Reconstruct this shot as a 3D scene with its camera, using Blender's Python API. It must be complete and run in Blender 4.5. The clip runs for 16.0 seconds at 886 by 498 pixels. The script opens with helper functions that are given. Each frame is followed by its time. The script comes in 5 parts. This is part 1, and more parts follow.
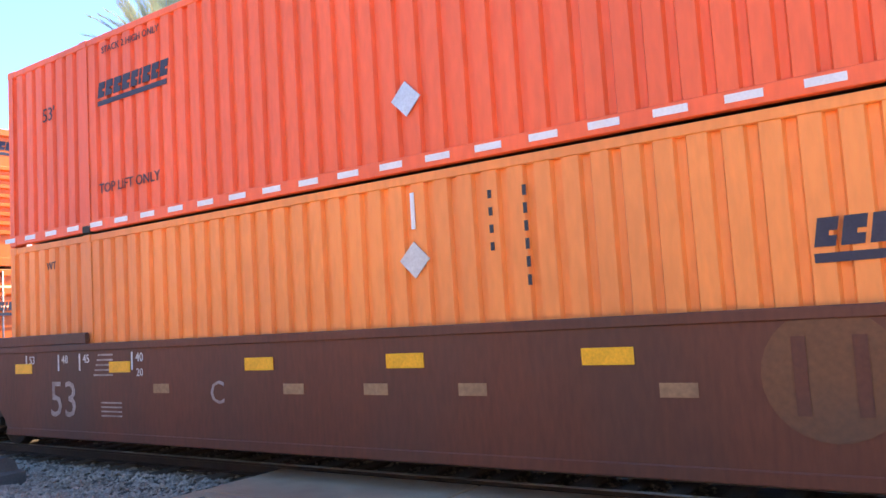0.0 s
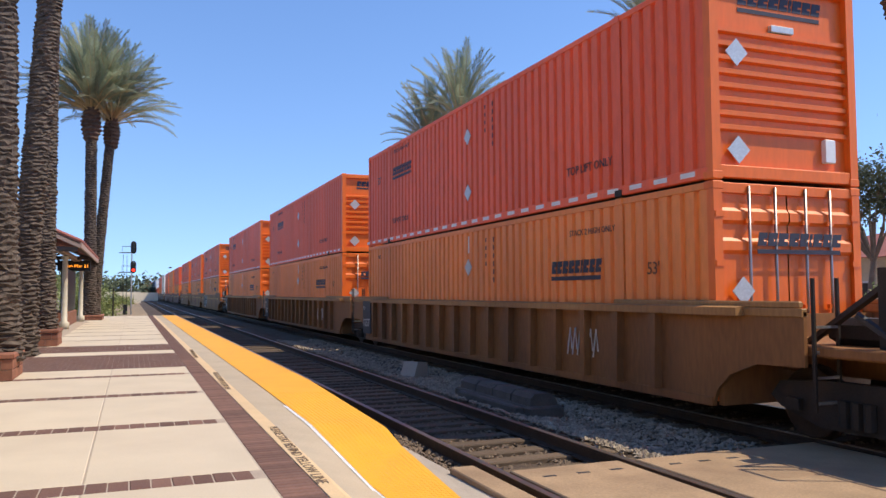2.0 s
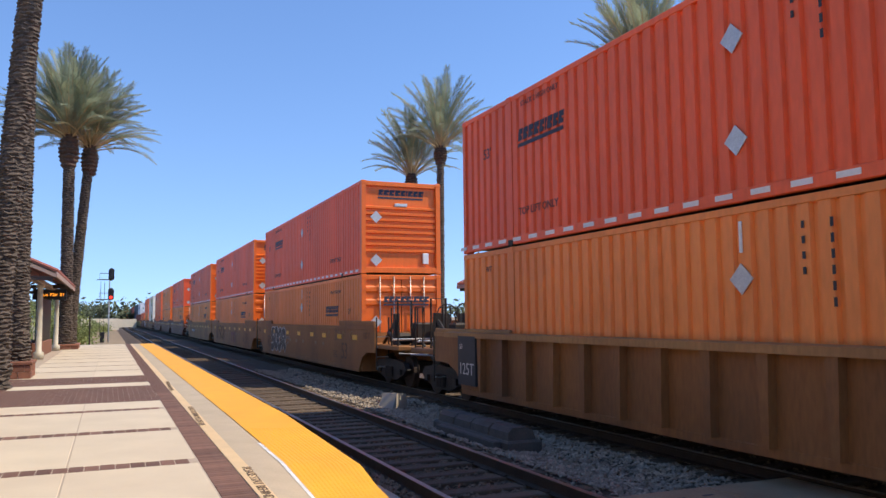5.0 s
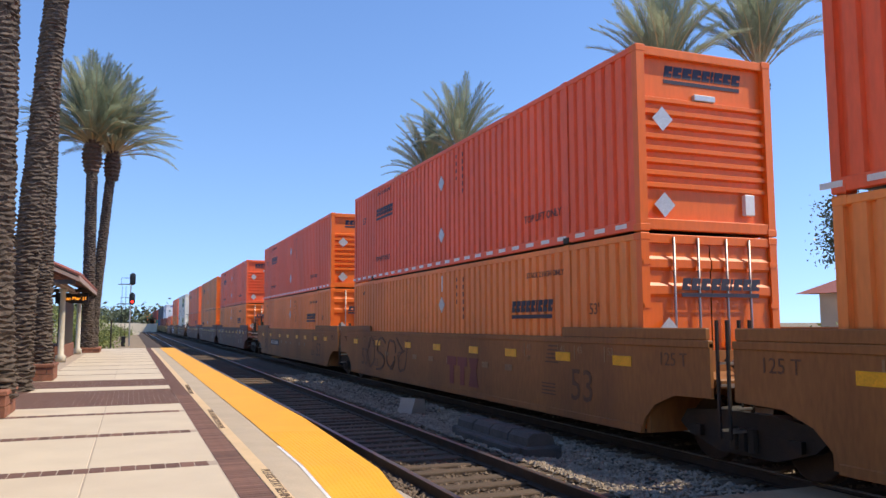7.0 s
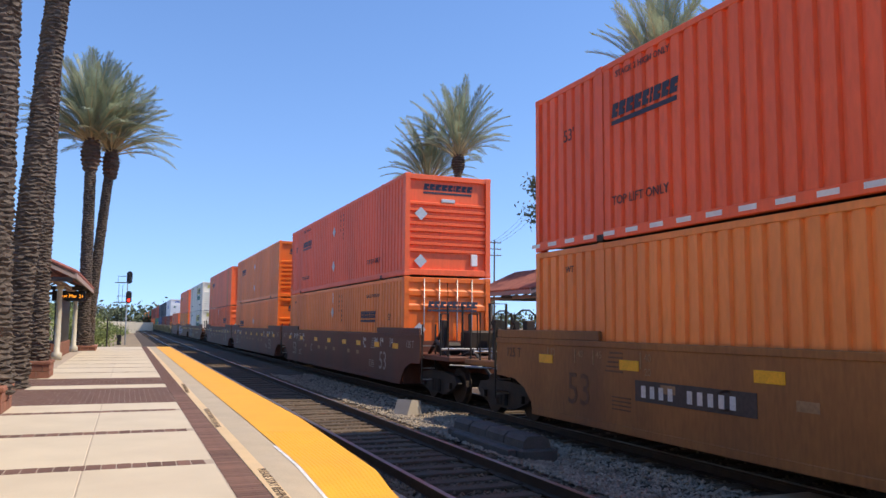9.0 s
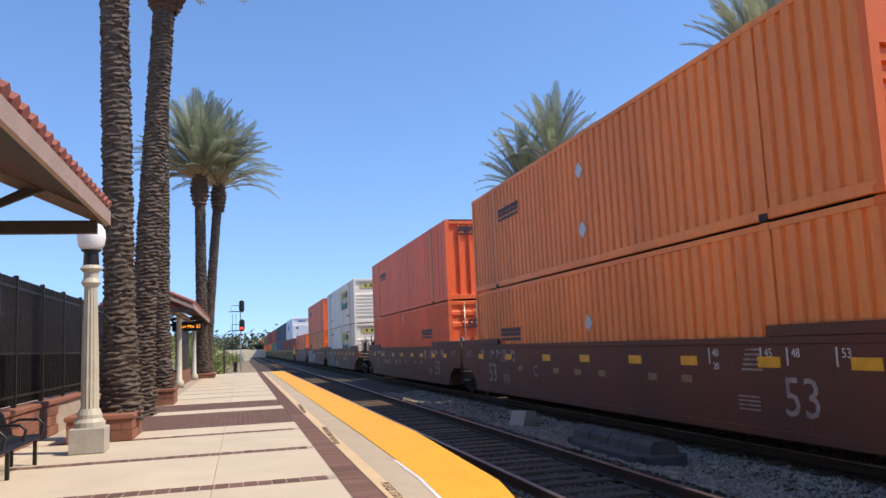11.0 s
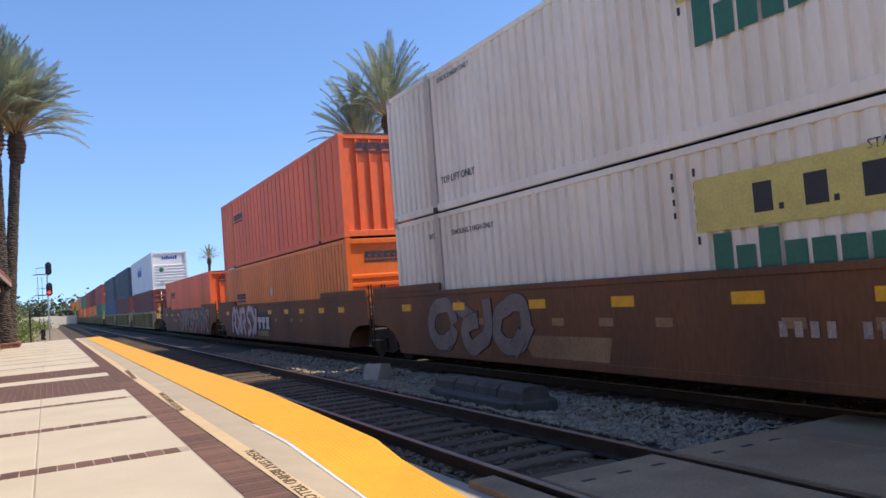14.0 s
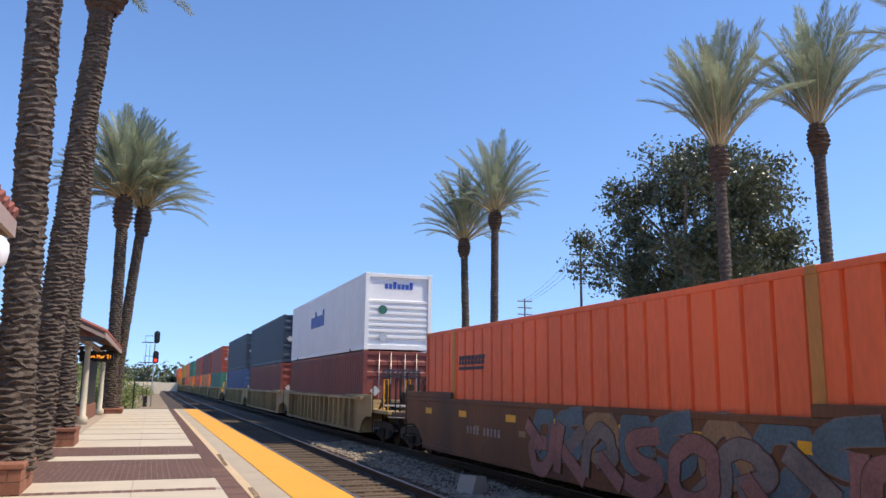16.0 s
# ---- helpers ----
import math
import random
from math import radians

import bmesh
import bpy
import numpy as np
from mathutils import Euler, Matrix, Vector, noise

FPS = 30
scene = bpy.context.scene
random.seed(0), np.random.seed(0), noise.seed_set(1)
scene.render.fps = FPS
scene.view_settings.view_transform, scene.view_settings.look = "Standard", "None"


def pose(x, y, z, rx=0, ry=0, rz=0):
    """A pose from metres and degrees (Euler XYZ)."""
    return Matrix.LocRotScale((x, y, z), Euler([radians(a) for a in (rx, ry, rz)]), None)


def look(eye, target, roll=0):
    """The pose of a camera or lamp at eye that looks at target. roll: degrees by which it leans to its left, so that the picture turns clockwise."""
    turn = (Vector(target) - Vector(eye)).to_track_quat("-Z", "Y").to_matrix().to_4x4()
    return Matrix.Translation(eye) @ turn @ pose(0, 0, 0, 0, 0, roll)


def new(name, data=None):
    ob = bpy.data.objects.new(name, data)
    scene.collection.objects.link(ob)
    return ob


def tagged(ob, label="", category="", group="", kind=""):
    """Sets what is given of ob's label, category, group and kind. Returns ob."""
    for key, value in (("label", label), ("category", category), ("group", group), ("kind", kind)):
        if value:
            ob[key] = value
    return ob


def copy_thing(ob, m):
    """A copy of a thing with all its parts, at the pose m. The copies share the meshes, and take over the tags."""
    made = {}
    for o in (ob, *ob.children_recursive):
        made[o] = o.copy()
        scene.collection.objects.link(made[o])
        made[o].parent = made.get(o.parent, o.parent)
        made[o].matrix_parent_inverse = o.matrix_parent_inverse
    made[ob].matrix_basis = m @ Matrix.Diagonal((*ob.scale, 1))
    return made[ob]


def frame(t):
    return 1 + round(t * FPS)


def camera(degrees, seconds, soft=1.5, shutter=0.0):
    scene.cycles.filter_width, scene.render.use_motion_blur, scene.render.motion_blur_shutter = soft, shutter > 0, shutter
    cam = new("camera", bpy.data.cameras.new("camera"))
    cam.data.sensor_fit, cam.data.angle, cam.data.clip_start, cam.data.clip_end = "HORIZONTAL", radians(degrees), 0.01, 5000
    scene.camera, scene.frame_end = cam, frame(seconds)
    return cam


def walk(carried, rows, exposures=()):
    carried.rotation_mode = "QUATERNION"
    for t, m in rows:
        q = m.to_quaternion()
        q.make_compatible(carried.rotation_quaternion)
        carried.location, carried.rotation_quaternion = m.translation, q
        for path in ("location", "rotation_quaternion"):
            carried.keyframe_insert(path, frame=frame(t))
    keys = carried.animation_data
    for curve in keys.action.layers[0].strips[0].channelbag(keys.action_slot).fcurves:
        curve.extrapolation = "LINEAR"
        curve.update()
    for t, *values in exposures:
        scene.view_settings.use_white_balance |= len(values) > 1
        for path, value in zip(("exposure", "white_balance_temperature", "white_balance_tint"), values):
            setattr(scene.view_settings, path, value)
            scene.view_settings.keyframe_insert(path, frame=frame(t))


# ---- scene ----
cam = camera(58.9, 16.0)
PATH = [
    (0, (0.27, -0.337, 1.745), (1.921, 0.779, 1.911), -3.5),
    (0.3, (-0.27, -0.283, 1.782), (1.055, 1.212, 1.892), -3.4),
    (0.6, (-0.295, -0.145, 1.783), (0.783, 1.537, 1.879), -2.0),
    (1, (-0.246, -0.188, 1.738), (0.552, 1.644, 1.831), -0.1),
    (1.5, (-0.175, -0.309, 1.782), (0.495, 1.574, 1.868), 0.1),
    (2, (-0.278, -0.15, 1.764), (0.458, 1.706, 1.874), -0.3),
    (2.5, (-0.356, -0.013, 1.726), (0.414, 1.829, 1.827), -0.5),
    (3, (-0.361, 0.001, 1.718), (0.383, 1.855, 1.819), -0.2),
    (3.5, (-0.277, -0.066, 1.749), (0.489, 1.778, 1.857), 0.1),
    (4, (-0.21, -0.222, 1.941), (0.618, 1.593, 2.079), -0.2),
    (6.5, (-0.204, -0.105, 1.849), (0.482, 1.764, 2.04), -1.0),
    (7, (-0.211, -0.139, 1.871), (0.523, 1.712, 2.06), -0.2),
    (7.5, (-0.215, -0.112, 1.863), (0.553, 1.72, 2.097), 0.1),
    (8, (-0.207, -0.101, 1.837), (0.56, 1.726, 2.109), -0.2),
    (8.5, (-0.235, -0.067, 1.863), (0.52, 1.769, 2.108), 0.0),
    (9, (-0.237, -0.157, 1.862), (0.503, 1.691, 2.057), 0.5),
    (9.5, (-0.241, -0.174, 1.848), (0.38, 1.713, 2.073), 1.1),
    (12, (-0.425, 0.529, 1.693), (0.057, 2.455, 1.934), -3.1),
    (12.5, (-0.579, 0.758, 1.678), (0.081, 2.63, 1.923), -1.8),
    (13, (-0.651, 0.984, 1.682), (0.118, 2.819, 1.887), -1.7),
    (13.5, (-0.612, 1.164, 1.612), (0.234, 2.973, 1.719), -1.8),
    (14, (-0.458, 1.177, 1.673), (0.448, 2.957, 1.773), -4.4),
    (14.5, (-0.388, 1.074, 1.696), (0.528, 2.85, 1.795), -2.9),
    (15, (-0.386, 1.07, 1.748), (0.472, 2.875, 1.842), 0.3),
    (15.5, (-0.427, 0.916, 1.894), (0.193, 2.806, 2.103), -0.7),
    (16, (-0.45, 1.776, 1.96), (0.226, 3.627, 2.304), 0.6),
]
walk(cam, [(t, look(e, g, r)) for t, e, g, r in PATH],
     [(0.0, 1.75, 7900, 10), (0.3, 1.1, 7900, 10), (0.6, 0.52, 7900, 10), (1.0, 0.35, 7900, 10), (1.5, 0.25, 7900, 10), (16.0, 0.25, 7900, 10)])

# ---- world, sun, exposure ----
SUN = Vector((0.906, -0.423, 1.35)).normalized()
world = bpy.data.worlds.new("world")
scene.world = world
world.use_nodes = True
wn = world.node_tree.nodes
sky = wn.new("ShaderNodeTexSky")
sky.sky_type = "NISHITA"
sky.sun_disc = False
sky.sun_elevation = math.asin(SUN.z)
sky.sun_rotation = math.atan2(SUN.x, SUN.y)
sky.air_density, sky.dust_density, sky.ozone_density = 1.0, 0.05, 3.0
# the haze band at the horizon is thin here: the lookup stays a little above it
place = wn.new("ShaderNodeTexCoord")
lift = wn.new("ShaderNodeMapping")
lift.inputs["Location"].default_value = (0, 0, 0.11)
lift.inputs["Scale"].default_value = (1, 1, 0.80)
unit_length = wn.new("ShaderNodeVectorMath")
unit_length.operation = "NORMALIZE"
world.node_tree.links.new(place.outputs["Generated"], lift.inputs["Vector"])
world.node_tree.links.new(lift.outputs[0], unit_length.inputs[0])
world.node_tree.links.new(unit_length.outputs[0], sky.inputs["Vector"])
clear = wn.new("ShaderNodeHueSaturation")
clear.inputs["Saturation"].default_value = 1.12
world.node_tree.links.new(sky.outputs[0], clear.inputs["Color"])
tint = wn.new("ShaderNodeMix")
tint.data_type, tint.blend_type = "RGBA", "MULTIPLY"
tint.inputs["Factor"].default_value = 1.0
tint.inputs["B"].default_value = (0.88, 1.01, 1.30, 1)
world.node_tree.links.new(clear.outputs[0], tint.inputs["A"])
world.node_tree.links.new(tint.outputs["Result"], wn["Background"].inputs["Color"])
wn["Background"].inputs["Strength"].default_value = 0.165
sun = new("sun", bpy.data.lights.new("sun", "SUN"))
sun.data.energy, sun.data.angle, sun.data.color = 3.9, radians(0.53), (1.0, 0.95, 0.87)
sun.matrix_world = look(SUN * 80, (0, 0, 0))


# ---- materials ----
def material(name, color, rough=0.6, metal=0.0, vary=0.25, scale=3.0, fine=40.0, bump=0.15, dirt=None, dirt_amount=0.0,
             streak=(1, 1, 1), per_object=0.0, emit=0.0):
    """Base colour with two scales of variation, optional dirt that has its own shape, and fine relief."""
    m = bpy.data.materials.new(name)
    m.use_nodes = True
    nt = m.node_tree
    n, l = nt.nodes, nt.links
    b = n["Principled BSDF"]
    b.inputs["Roughness"].default_value, b.inputs["Metallic"].default_value = rough, metal
    tc = n.new("ShaderNodeTexCoord")
    mp = n.new("ShaderNodeMapping")
    mp.inputs["Scale"].default_value = streak
    l.new(tc.outputs["Object"], mp.inputs["Vector"])
    n1, n2 = n.new("ShaderNodeTexNoise"), n.new("ShaderNodeTexNoise")
    for nd, s, d in ((n1, scale, 4.0), (n2, fine, 3.0)):
        nd.inputs["Scale"].default_value, nd.inputs["Detail"].default_value = s, d
        l.new(mp.outputs[0], nd.inputs["Vector"])
    add = n.new("ShaderNodeMath")
    add.operation = "ADD"
    l.new(n1.outputs["Fac"], add.inputs[0])
    l.new(n2.outputs["Fac"], add.inputs[1])
    rng = n.new("ShaderNodeMapRange")
    for i, v in zip((1, 2, 3, 4), (0.7, 1.3, 1 - vary, 1 + vary)):
        rng.inputs[i].default_value = v
    l.new(add.outputs[0], rng.inputs[0])
    val = rng.outputs[0]
    if per_object:
        info = n.new("ShaderNodeObjectInfo")
        r2 = n.new("ShaderNodeMapRange")
        r2.inputs[3].default_value, r2.inputs[4].default_value = 1 - per_object, 1 + per_object
        l.new(info.outputs["Random"], r2.inputs[0])
        mul = n.new("ShaderNodeMath")
        mul.operation = "MULTIPLY"
        l.new(val, mul.inputs[0])
        l.new(r2.outputs[0], mul.inputs[1])
        val = mul.outputs[0]
    hsv = n.new("ShaderNodeHueSaturation")
    hsv.inputs["Color"].default_value = (*color, 1)
    l.new(val, hsv.inputs["Value"])
    col = hsv.outputs[0]
    if dirt:
        n3 = n.new("ShaderNodeTexNoise")
        n3.inputs["Scale"].default_value, n3.inputs["Detail"].default_value = scale * 0.6, 8.0
        l.new(mp.outputs[0], n3.inputs["Vector"])
        r3 = n.new("ShaderNodeMapRange")
        r3.inputs[1].default_value, r3.inputs[2].default_value = 0.48, 0.72
        r3.inputs[4].default_value = dirt_amount
        l.new(n3.outputs["Fac"], r3.inputs[0])
        mix = n.new("ShaderNodeMix")
        mix.data_type = "RGBA"
        l.new(r3.outputs[0], mix.inputs["Factor"])
        l.new(col, mix.inputs["A"])
        mix.inputs["B"].default_value = (*dirt, 1)
        col = mix.outputs["Result"]
    l.new(col, b.inputs["Base Color"])
    if bump:
        bp = n.new("ShaderNodeBump")
        bp.inputs["Strength"].default_value, bp.inputs["Distance"].default_value = bump, 0.02
        l.new(n2.outputs["Fac"], bp.inputs["Height"])
        l.new(bp.outputs[0], b.inputs["Normal"])
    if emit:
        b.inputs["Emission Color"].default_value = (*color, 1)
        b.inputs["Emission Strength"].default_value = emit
    return m


RUST, GRIME = (0.09, 0.045, 0.025), (0.05, 0.04, 0.032)
ST = (1, 1, 0.25)
# Orange boxes: upper sides tinted red, lower sides tinted warm, to stand for shade.
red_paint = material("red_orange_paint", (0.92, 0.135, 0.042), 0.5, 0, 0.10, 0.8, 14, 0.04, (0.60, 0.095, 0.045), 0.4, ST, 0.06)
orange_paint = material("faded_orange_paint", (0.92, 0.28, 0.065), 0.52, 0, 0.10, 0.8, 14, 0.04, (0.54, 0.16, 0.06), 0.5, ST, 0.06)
# Near ends take a sunlit copy of the orange, apart from the sides.
sunlit_end_paint = material("bright_orange_paint", (0.86, 0.165, 0.02), 0.45, 0, 0.08, 0.9, 14, 0.03, (0.45, 0.12, 0.05), 0.25, ST, 0.04)
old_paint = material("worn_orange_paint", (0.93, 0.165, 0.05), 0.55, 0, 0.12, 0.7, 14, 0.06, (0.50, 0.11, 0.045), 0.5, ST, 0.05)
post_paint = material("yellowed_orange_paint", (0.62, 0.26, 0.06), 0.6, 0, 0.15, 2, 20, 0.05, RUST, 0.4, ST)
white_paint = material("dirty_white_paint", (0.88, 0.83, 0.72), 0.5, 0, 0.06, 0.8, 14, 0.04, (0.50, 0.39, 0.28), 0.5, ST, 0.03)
stained_white = material("rust_stained_white_paint", (0.52, 0.46, 0.40), 0.6, 0, 0.2, 2, 20, 0.05, (0.20, 0.12, 0.08), 0.8, ST)
clean_white = material("white_paint", (0.80, 0.81, 0.82), 0.45, 0, 0.05, 0.8, 14, 0.03)
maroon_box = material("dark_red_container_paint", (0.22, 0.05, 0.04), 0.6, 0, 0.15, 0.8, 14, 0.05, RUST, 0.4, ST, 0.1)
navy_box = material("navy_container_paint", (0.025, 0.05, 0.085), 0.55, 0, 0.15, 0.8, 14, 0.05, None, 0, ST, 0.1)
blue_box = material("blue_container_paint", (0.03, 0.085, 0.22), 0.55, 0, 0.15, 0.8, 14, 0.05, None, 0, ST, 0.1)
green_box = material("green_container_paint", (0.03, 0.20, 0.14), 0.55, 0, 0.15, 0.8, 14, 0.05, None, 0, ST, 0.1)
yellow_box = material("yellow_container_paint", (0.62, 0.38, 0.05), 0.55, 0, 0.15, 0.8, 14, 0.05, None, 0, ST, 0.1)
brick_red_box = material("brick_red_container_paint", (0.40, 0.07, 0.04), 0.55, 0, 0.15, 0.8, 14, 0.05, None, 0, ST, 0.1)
car_maroon = material("maroon_railcar_paint", (0.125, 0.036, 0.017), 0.62, 0, 0.2, 0.8, 18, 0.08, GRIME, 0.6, ST)
rib_sill = material("faded_ochre_railcar_paint", (0.40, 0.20, 0.07), 0.66, 0, 0.2, 0.8, 18, 0.08, (0.2, 0.09, 0.04), 0.6, ST)
car_tan = material("weathered_yellow_railcar_paint", (0.31, 0.125, 0.034), 0.66, 0, 0.2, 0.8, 18, 0.08, (0.13, 0.06, 0.03), 0.7, ST)
car_brown = material("brown_railcar_paint", (0.17, 0.068, 0.026), 0.66, 0, 0.22, 0.8, 18, 0.08, GRIME, 0.7, ST)
car_rib = material("weathered_tan_brown_railcar_paint", (0.27, 0.112, 0.034), 0.66, 0, 0.22, 0.8, 18, 0.08, (0.10, 0.05, 0.03), 0.7, ST)
car_beige = material("pale_yellow_railcar_paint", (0.42, 0.30, 0.14), 0.66, 0, 0.2, 0.8, 18, 0.08, RUST, 0.6, ST)
steel_dark = material("grimy_dark_steel", (0.022, 0.018, 0.015), 0.65, 0.2, 0.4, 4, 40, 0.2, RUST, 0.45)
steel_bright = material("galvanised_steel", (0.55, 0.54, 0.52), 0.4, 0.8, 0.2, 6, 50, 0.1, RUST, 0.3)
rail_side = material("rusty_rail_steel", (0.055, 0.036, 0.026), 0.7, 0.4, 0.3, 5, 50, 0.2)
rail_top = material("polished_rail_steel", (0.36, 0.33, 0.30), 0.42, 1.0, 0.1, 5, 60, 0.03)
black_ink = material("black_stencil_paint", (0.03, 0.032, 0.04), 0.6, 0, 0.2, 4, 40, 0.0)
stencil_brown = material("dark_brown_platform_stencil", (0.15, 0.10, 0.065), 0.7, 0, 0.4, 8, 60, 0.0)
navy_ink = material("navy_marking_paint", (0.03, 0.03, 0.052), 0.6, 0, 0.2, 4, 40, 0.0)
faded_ink = material("faded_pale_stencil_paint", (0.36, 0.30, 0.27), 0.65, 0, 0.35, 5, 40, 0.0, (0.14, 0.08, 0.07), 0.7)
smudged_ink = material("dark_brown_faded_stencil_paint", (0.13, 0.06, 0.03), 0.65, 0, 0.3, 5, 40, 0.0)
white_ink = material("white_stencil_paint", (0.62, 0.60, 0.57), 0.6, 0, 0.2, 4, 40, 0.0)
grey_tape = material("reflective_white_tape", (0.75, 0.73, 0.70), 0.35, 0, 0.1, 4, 40, 0.0)
placard_grey = material("placard_holder_metal", (0.55, 0.56, 0.56), 0.4, 0.4, 0.15, 5, 40, 0.05)
yellow_tape = material("yellow_reflector_tape", (0.85, 0.42, 0.02), 0.4, 0, 0.15, 5, 40, 0.0)
sign_yellow = material("pale_yellow_sign_paint", (0.62, 0.54, 0.17), 0.55, 0, 0.15, 3, 30, 0.02)
sign_green = material("dark_green_marking_paint", (0.02, 0.15, 0.10), 0.55, 0, 0.15, 3, 30, 0.0)
sign_blue = material("blue_marking_paint", (0.02, 0.08, 0.40), 0.5, 0, 0.1, 3, 30, 0.0)
graffiti_grey = material("grey_spray_paint", (0.19, 0.16, 0.15), 0.6, 0, 0.3, 2, 20, 0.0)
graffiti_pale = material("pale_lilac_spray_paint", (0.58, 0.45, 0.48), 0.6, 0, 0.2, 2, 20, 0.0, (0.45, 0.28, 0.30), 0.5)
graffiti_pink = material("pink_spray_paint", (0.29, 0.13, 0.115), 0.6, 0, 0.3, 2, 20, 0.0)
graffiti_dark = material("charcoal_spray_paint", (0.055, 0.042, 0.038), 0.6, 0, 0.3, 2, 20, 0.0)
graffiti_blue = material("blue_spray_paint", (0.085, 0.145, 0.175), 0.6, 0, 0.3, 2, 20, 0.0)
patch_tan = material("tan_paint_patch", (0.34, 0.20, 0.10), 0.65, 0, 0.25, 2, 20, 0.0, RUST, 0.5)
concrete = material("sandy_platform_concrete", (0.60, 0.51, 0.385), 0.85, 0, 0.07, 1.2, 60, 0.12, (0.47, 0.38, 0.29), 0.35, (1, 1, 1), 0.03)
edge_concrete = material("grey_edge_concrete", (0.47, 0.385, 0.28), 0.85, 0, 0.10, 1.5, 60, 0.12, (0.33, 0.28, 0.23), 0.4)
cream_paint = material("cream_platform_paint", (0.68, 0.49, 0.28), 0.7, 0, 0.10, 2, 50, 0.08, (0.5, 0.40, 0.28), 0.4)
brick_mat = material("platform_brick", (0.175, 0.09, 0.067), 0.85, 0, 0.22, 5, 45, 0.25, (0.12, 0.075, 0.06), 0.5, (1, 1, 1), 0.30)
mortar = material("brick_mortar", (0.42, 0.34, 0.27), 0.9, 0, 0.15, 5, 60, 0.2)
wall_brick = material("garden_wall_brick", (0.26, 0.105, 0.065), 0.85, 0, 0.2, 4, 40, 0.3, (0.14, 0.07, 0.05), 0.4, (1, 1, 1), 0.25)
tactile = material("yellow_tactile_panel", (0.86, 0.40, 0.028), 0.6, 0, 0.07, 1.5, 40, 0.05, (0.66, 0.30, 0.04), 0.3)
white_line = material("worn_white_line_paint", (0.66, 0.68, 0.70), 0.7, 0, 0.2, 4, 50, 0.05)
ballast_mat = material("grey_ballast_stone", (0.085, 0.056, 0.036), 0.9, 0, 0.45, 9, 60, 0.6, (0.035, 0.027, 0.021), 0.6)
stone_mat = material("crushed_stone", (0.31, 0.25, 0.185), 0.85, 0, 0.5, 6, 30, 0.3, (0.13, 0.10, 0.075), 0.55)
# Browner copy of the crushed stone, darkened to deepen the near track's shade.
track_stone = material("oily_brown_stone", (0.165, 0.115, 0.076), 0.85, 0, 0.5, 6, 30, 0.3, (0.07, 0.05, 0.035), 0.6)
ground_mat = material("dry_ground", (0.28, 0.205, 0.13), 0.95, 0, 0.4, 0.5, 9, 0.5, (0.13, 0.115, 0.07), 0.7)
tie_mat = material("weathered_wooden_tie", (0.125, 0.085, 0.053), 0.9, 0, 0.35, 3, 30, 0.4, (0.05, 0.035, 0.028), 0.5, (0.3, 3, 1), 0.25)
crossing_mat = material("grimy_crossing_concrete", (0.36, 0.24, 0.14), 0.85, 0, 0.25, 1.5, 50, 0.2, (0.20, 0.125, 0.075), 0.7)
panel_mat = material("crossing_concrete", (0.42, 0.36, 0.29), 0.85, 0, 0.12, 1.5, 50, 0.15, (0.25, 0.21, 0.17), 0.5)
dark_block = material("dark_block", (0.09, 0.08, 0.07), 0.85, 0, 0.3, 3, 40, 0.25)
bark = material("palm_bark", (0.10, 0.076, 0.060), 0.95, 0, 0.6, 6, 34, 0.5, (0.04, 0.03, 0.024), 0.5)
boot_mat = material("palm_leaf_stubs", (0.105, 0.064, 0.045), 0.95, 0, 0.4, 5, 30, 0.5)
frond_mat = material("palm_leaf", (0.29, 0.34, 0.235), 0.42, 0, 0.30, 2, 20, 0.0, (0.39, 0.41, 0.31), 0.5, (1, 1, 1), 0.25)
petiole_mat = material("pale_leaf_stalk", (0.46, 0.36, 0.20), 0.55, 0, 0.2, 3, 20, 0.0)
dry_frond = material("dry_palm_leaf", (0.24, 0.17, 0.085), 0.8, 0, 0.3, 2, 20, 0.0)
leaf_mat = material("broad_tree_leaf", (0.115, 0.13, 0.075), 0.35, 0, 0.5, 1.5, 8, 0.0)
wood_bark = material("grey_tree_bark", (0.20, 0.15, 0.12), 0.9, 0, 0.3, 3, 25, 0.4)
bush_mat = material("light_green_leaf", (0.25, 0.29, 0.10), 0.6, 0, 0.5, 0.8, 5, 0.0)
far_leaf = material("distant_leaf", (0.11, 0.135, 0.075), 0.8, 0, 0.5, 0.3, 2, 0.0)
tile_red = material("red_clay_roof_tile", (0.30, 0.095, 0.07), 0.8, 0, 0.25, 3, 25, 0.2)
beam_mat = material("dusty_rose_painted_timber", (0.36, 0.26, 0.22), 0.7, 0, 0.12, 3, 30, 0.1)
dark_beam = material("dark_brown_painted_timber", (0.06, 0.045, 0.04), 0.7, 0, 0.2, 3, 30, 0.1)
cream_metal = material("cream_painted_metal", (0.50, 0.46, 0.37), 0.5, 0, 0.12, 3, 40, 0.05, (0.3, 0.26, 0.2), 0.3)
lamp_stone = material("pale_concrete_lamp_base", (0.42, 0.39, 0.34), 0.8, 0, 0.15, 4, 50, 0.15)
globe_mat = material("frosted_lamp_glass", (0.85, 0.86, 0.87), 0.25, 0, 0.04, 6, 30, 0.0)
black_metal = material("black_painted_metal", (0.018, 0.018, 0.02), 0.4, 0.2, 0.3, 5, 40, 0.05)
stucco = material("beige_stucco", (0.68, 0.58, 0.44), 0.9, 0, 0.1, 1, 30, 0.15)
far_wall = material("pale_far_wall", (0.84, 0.74, 0.56), 0.9, 0, 0.12, 0.3, 5, 0.0)
pole_wood = material("utility_pole_wood", (0.10, 0.07, 0.05), 0.9, 0, 0.3, 2, 20, 0.2)
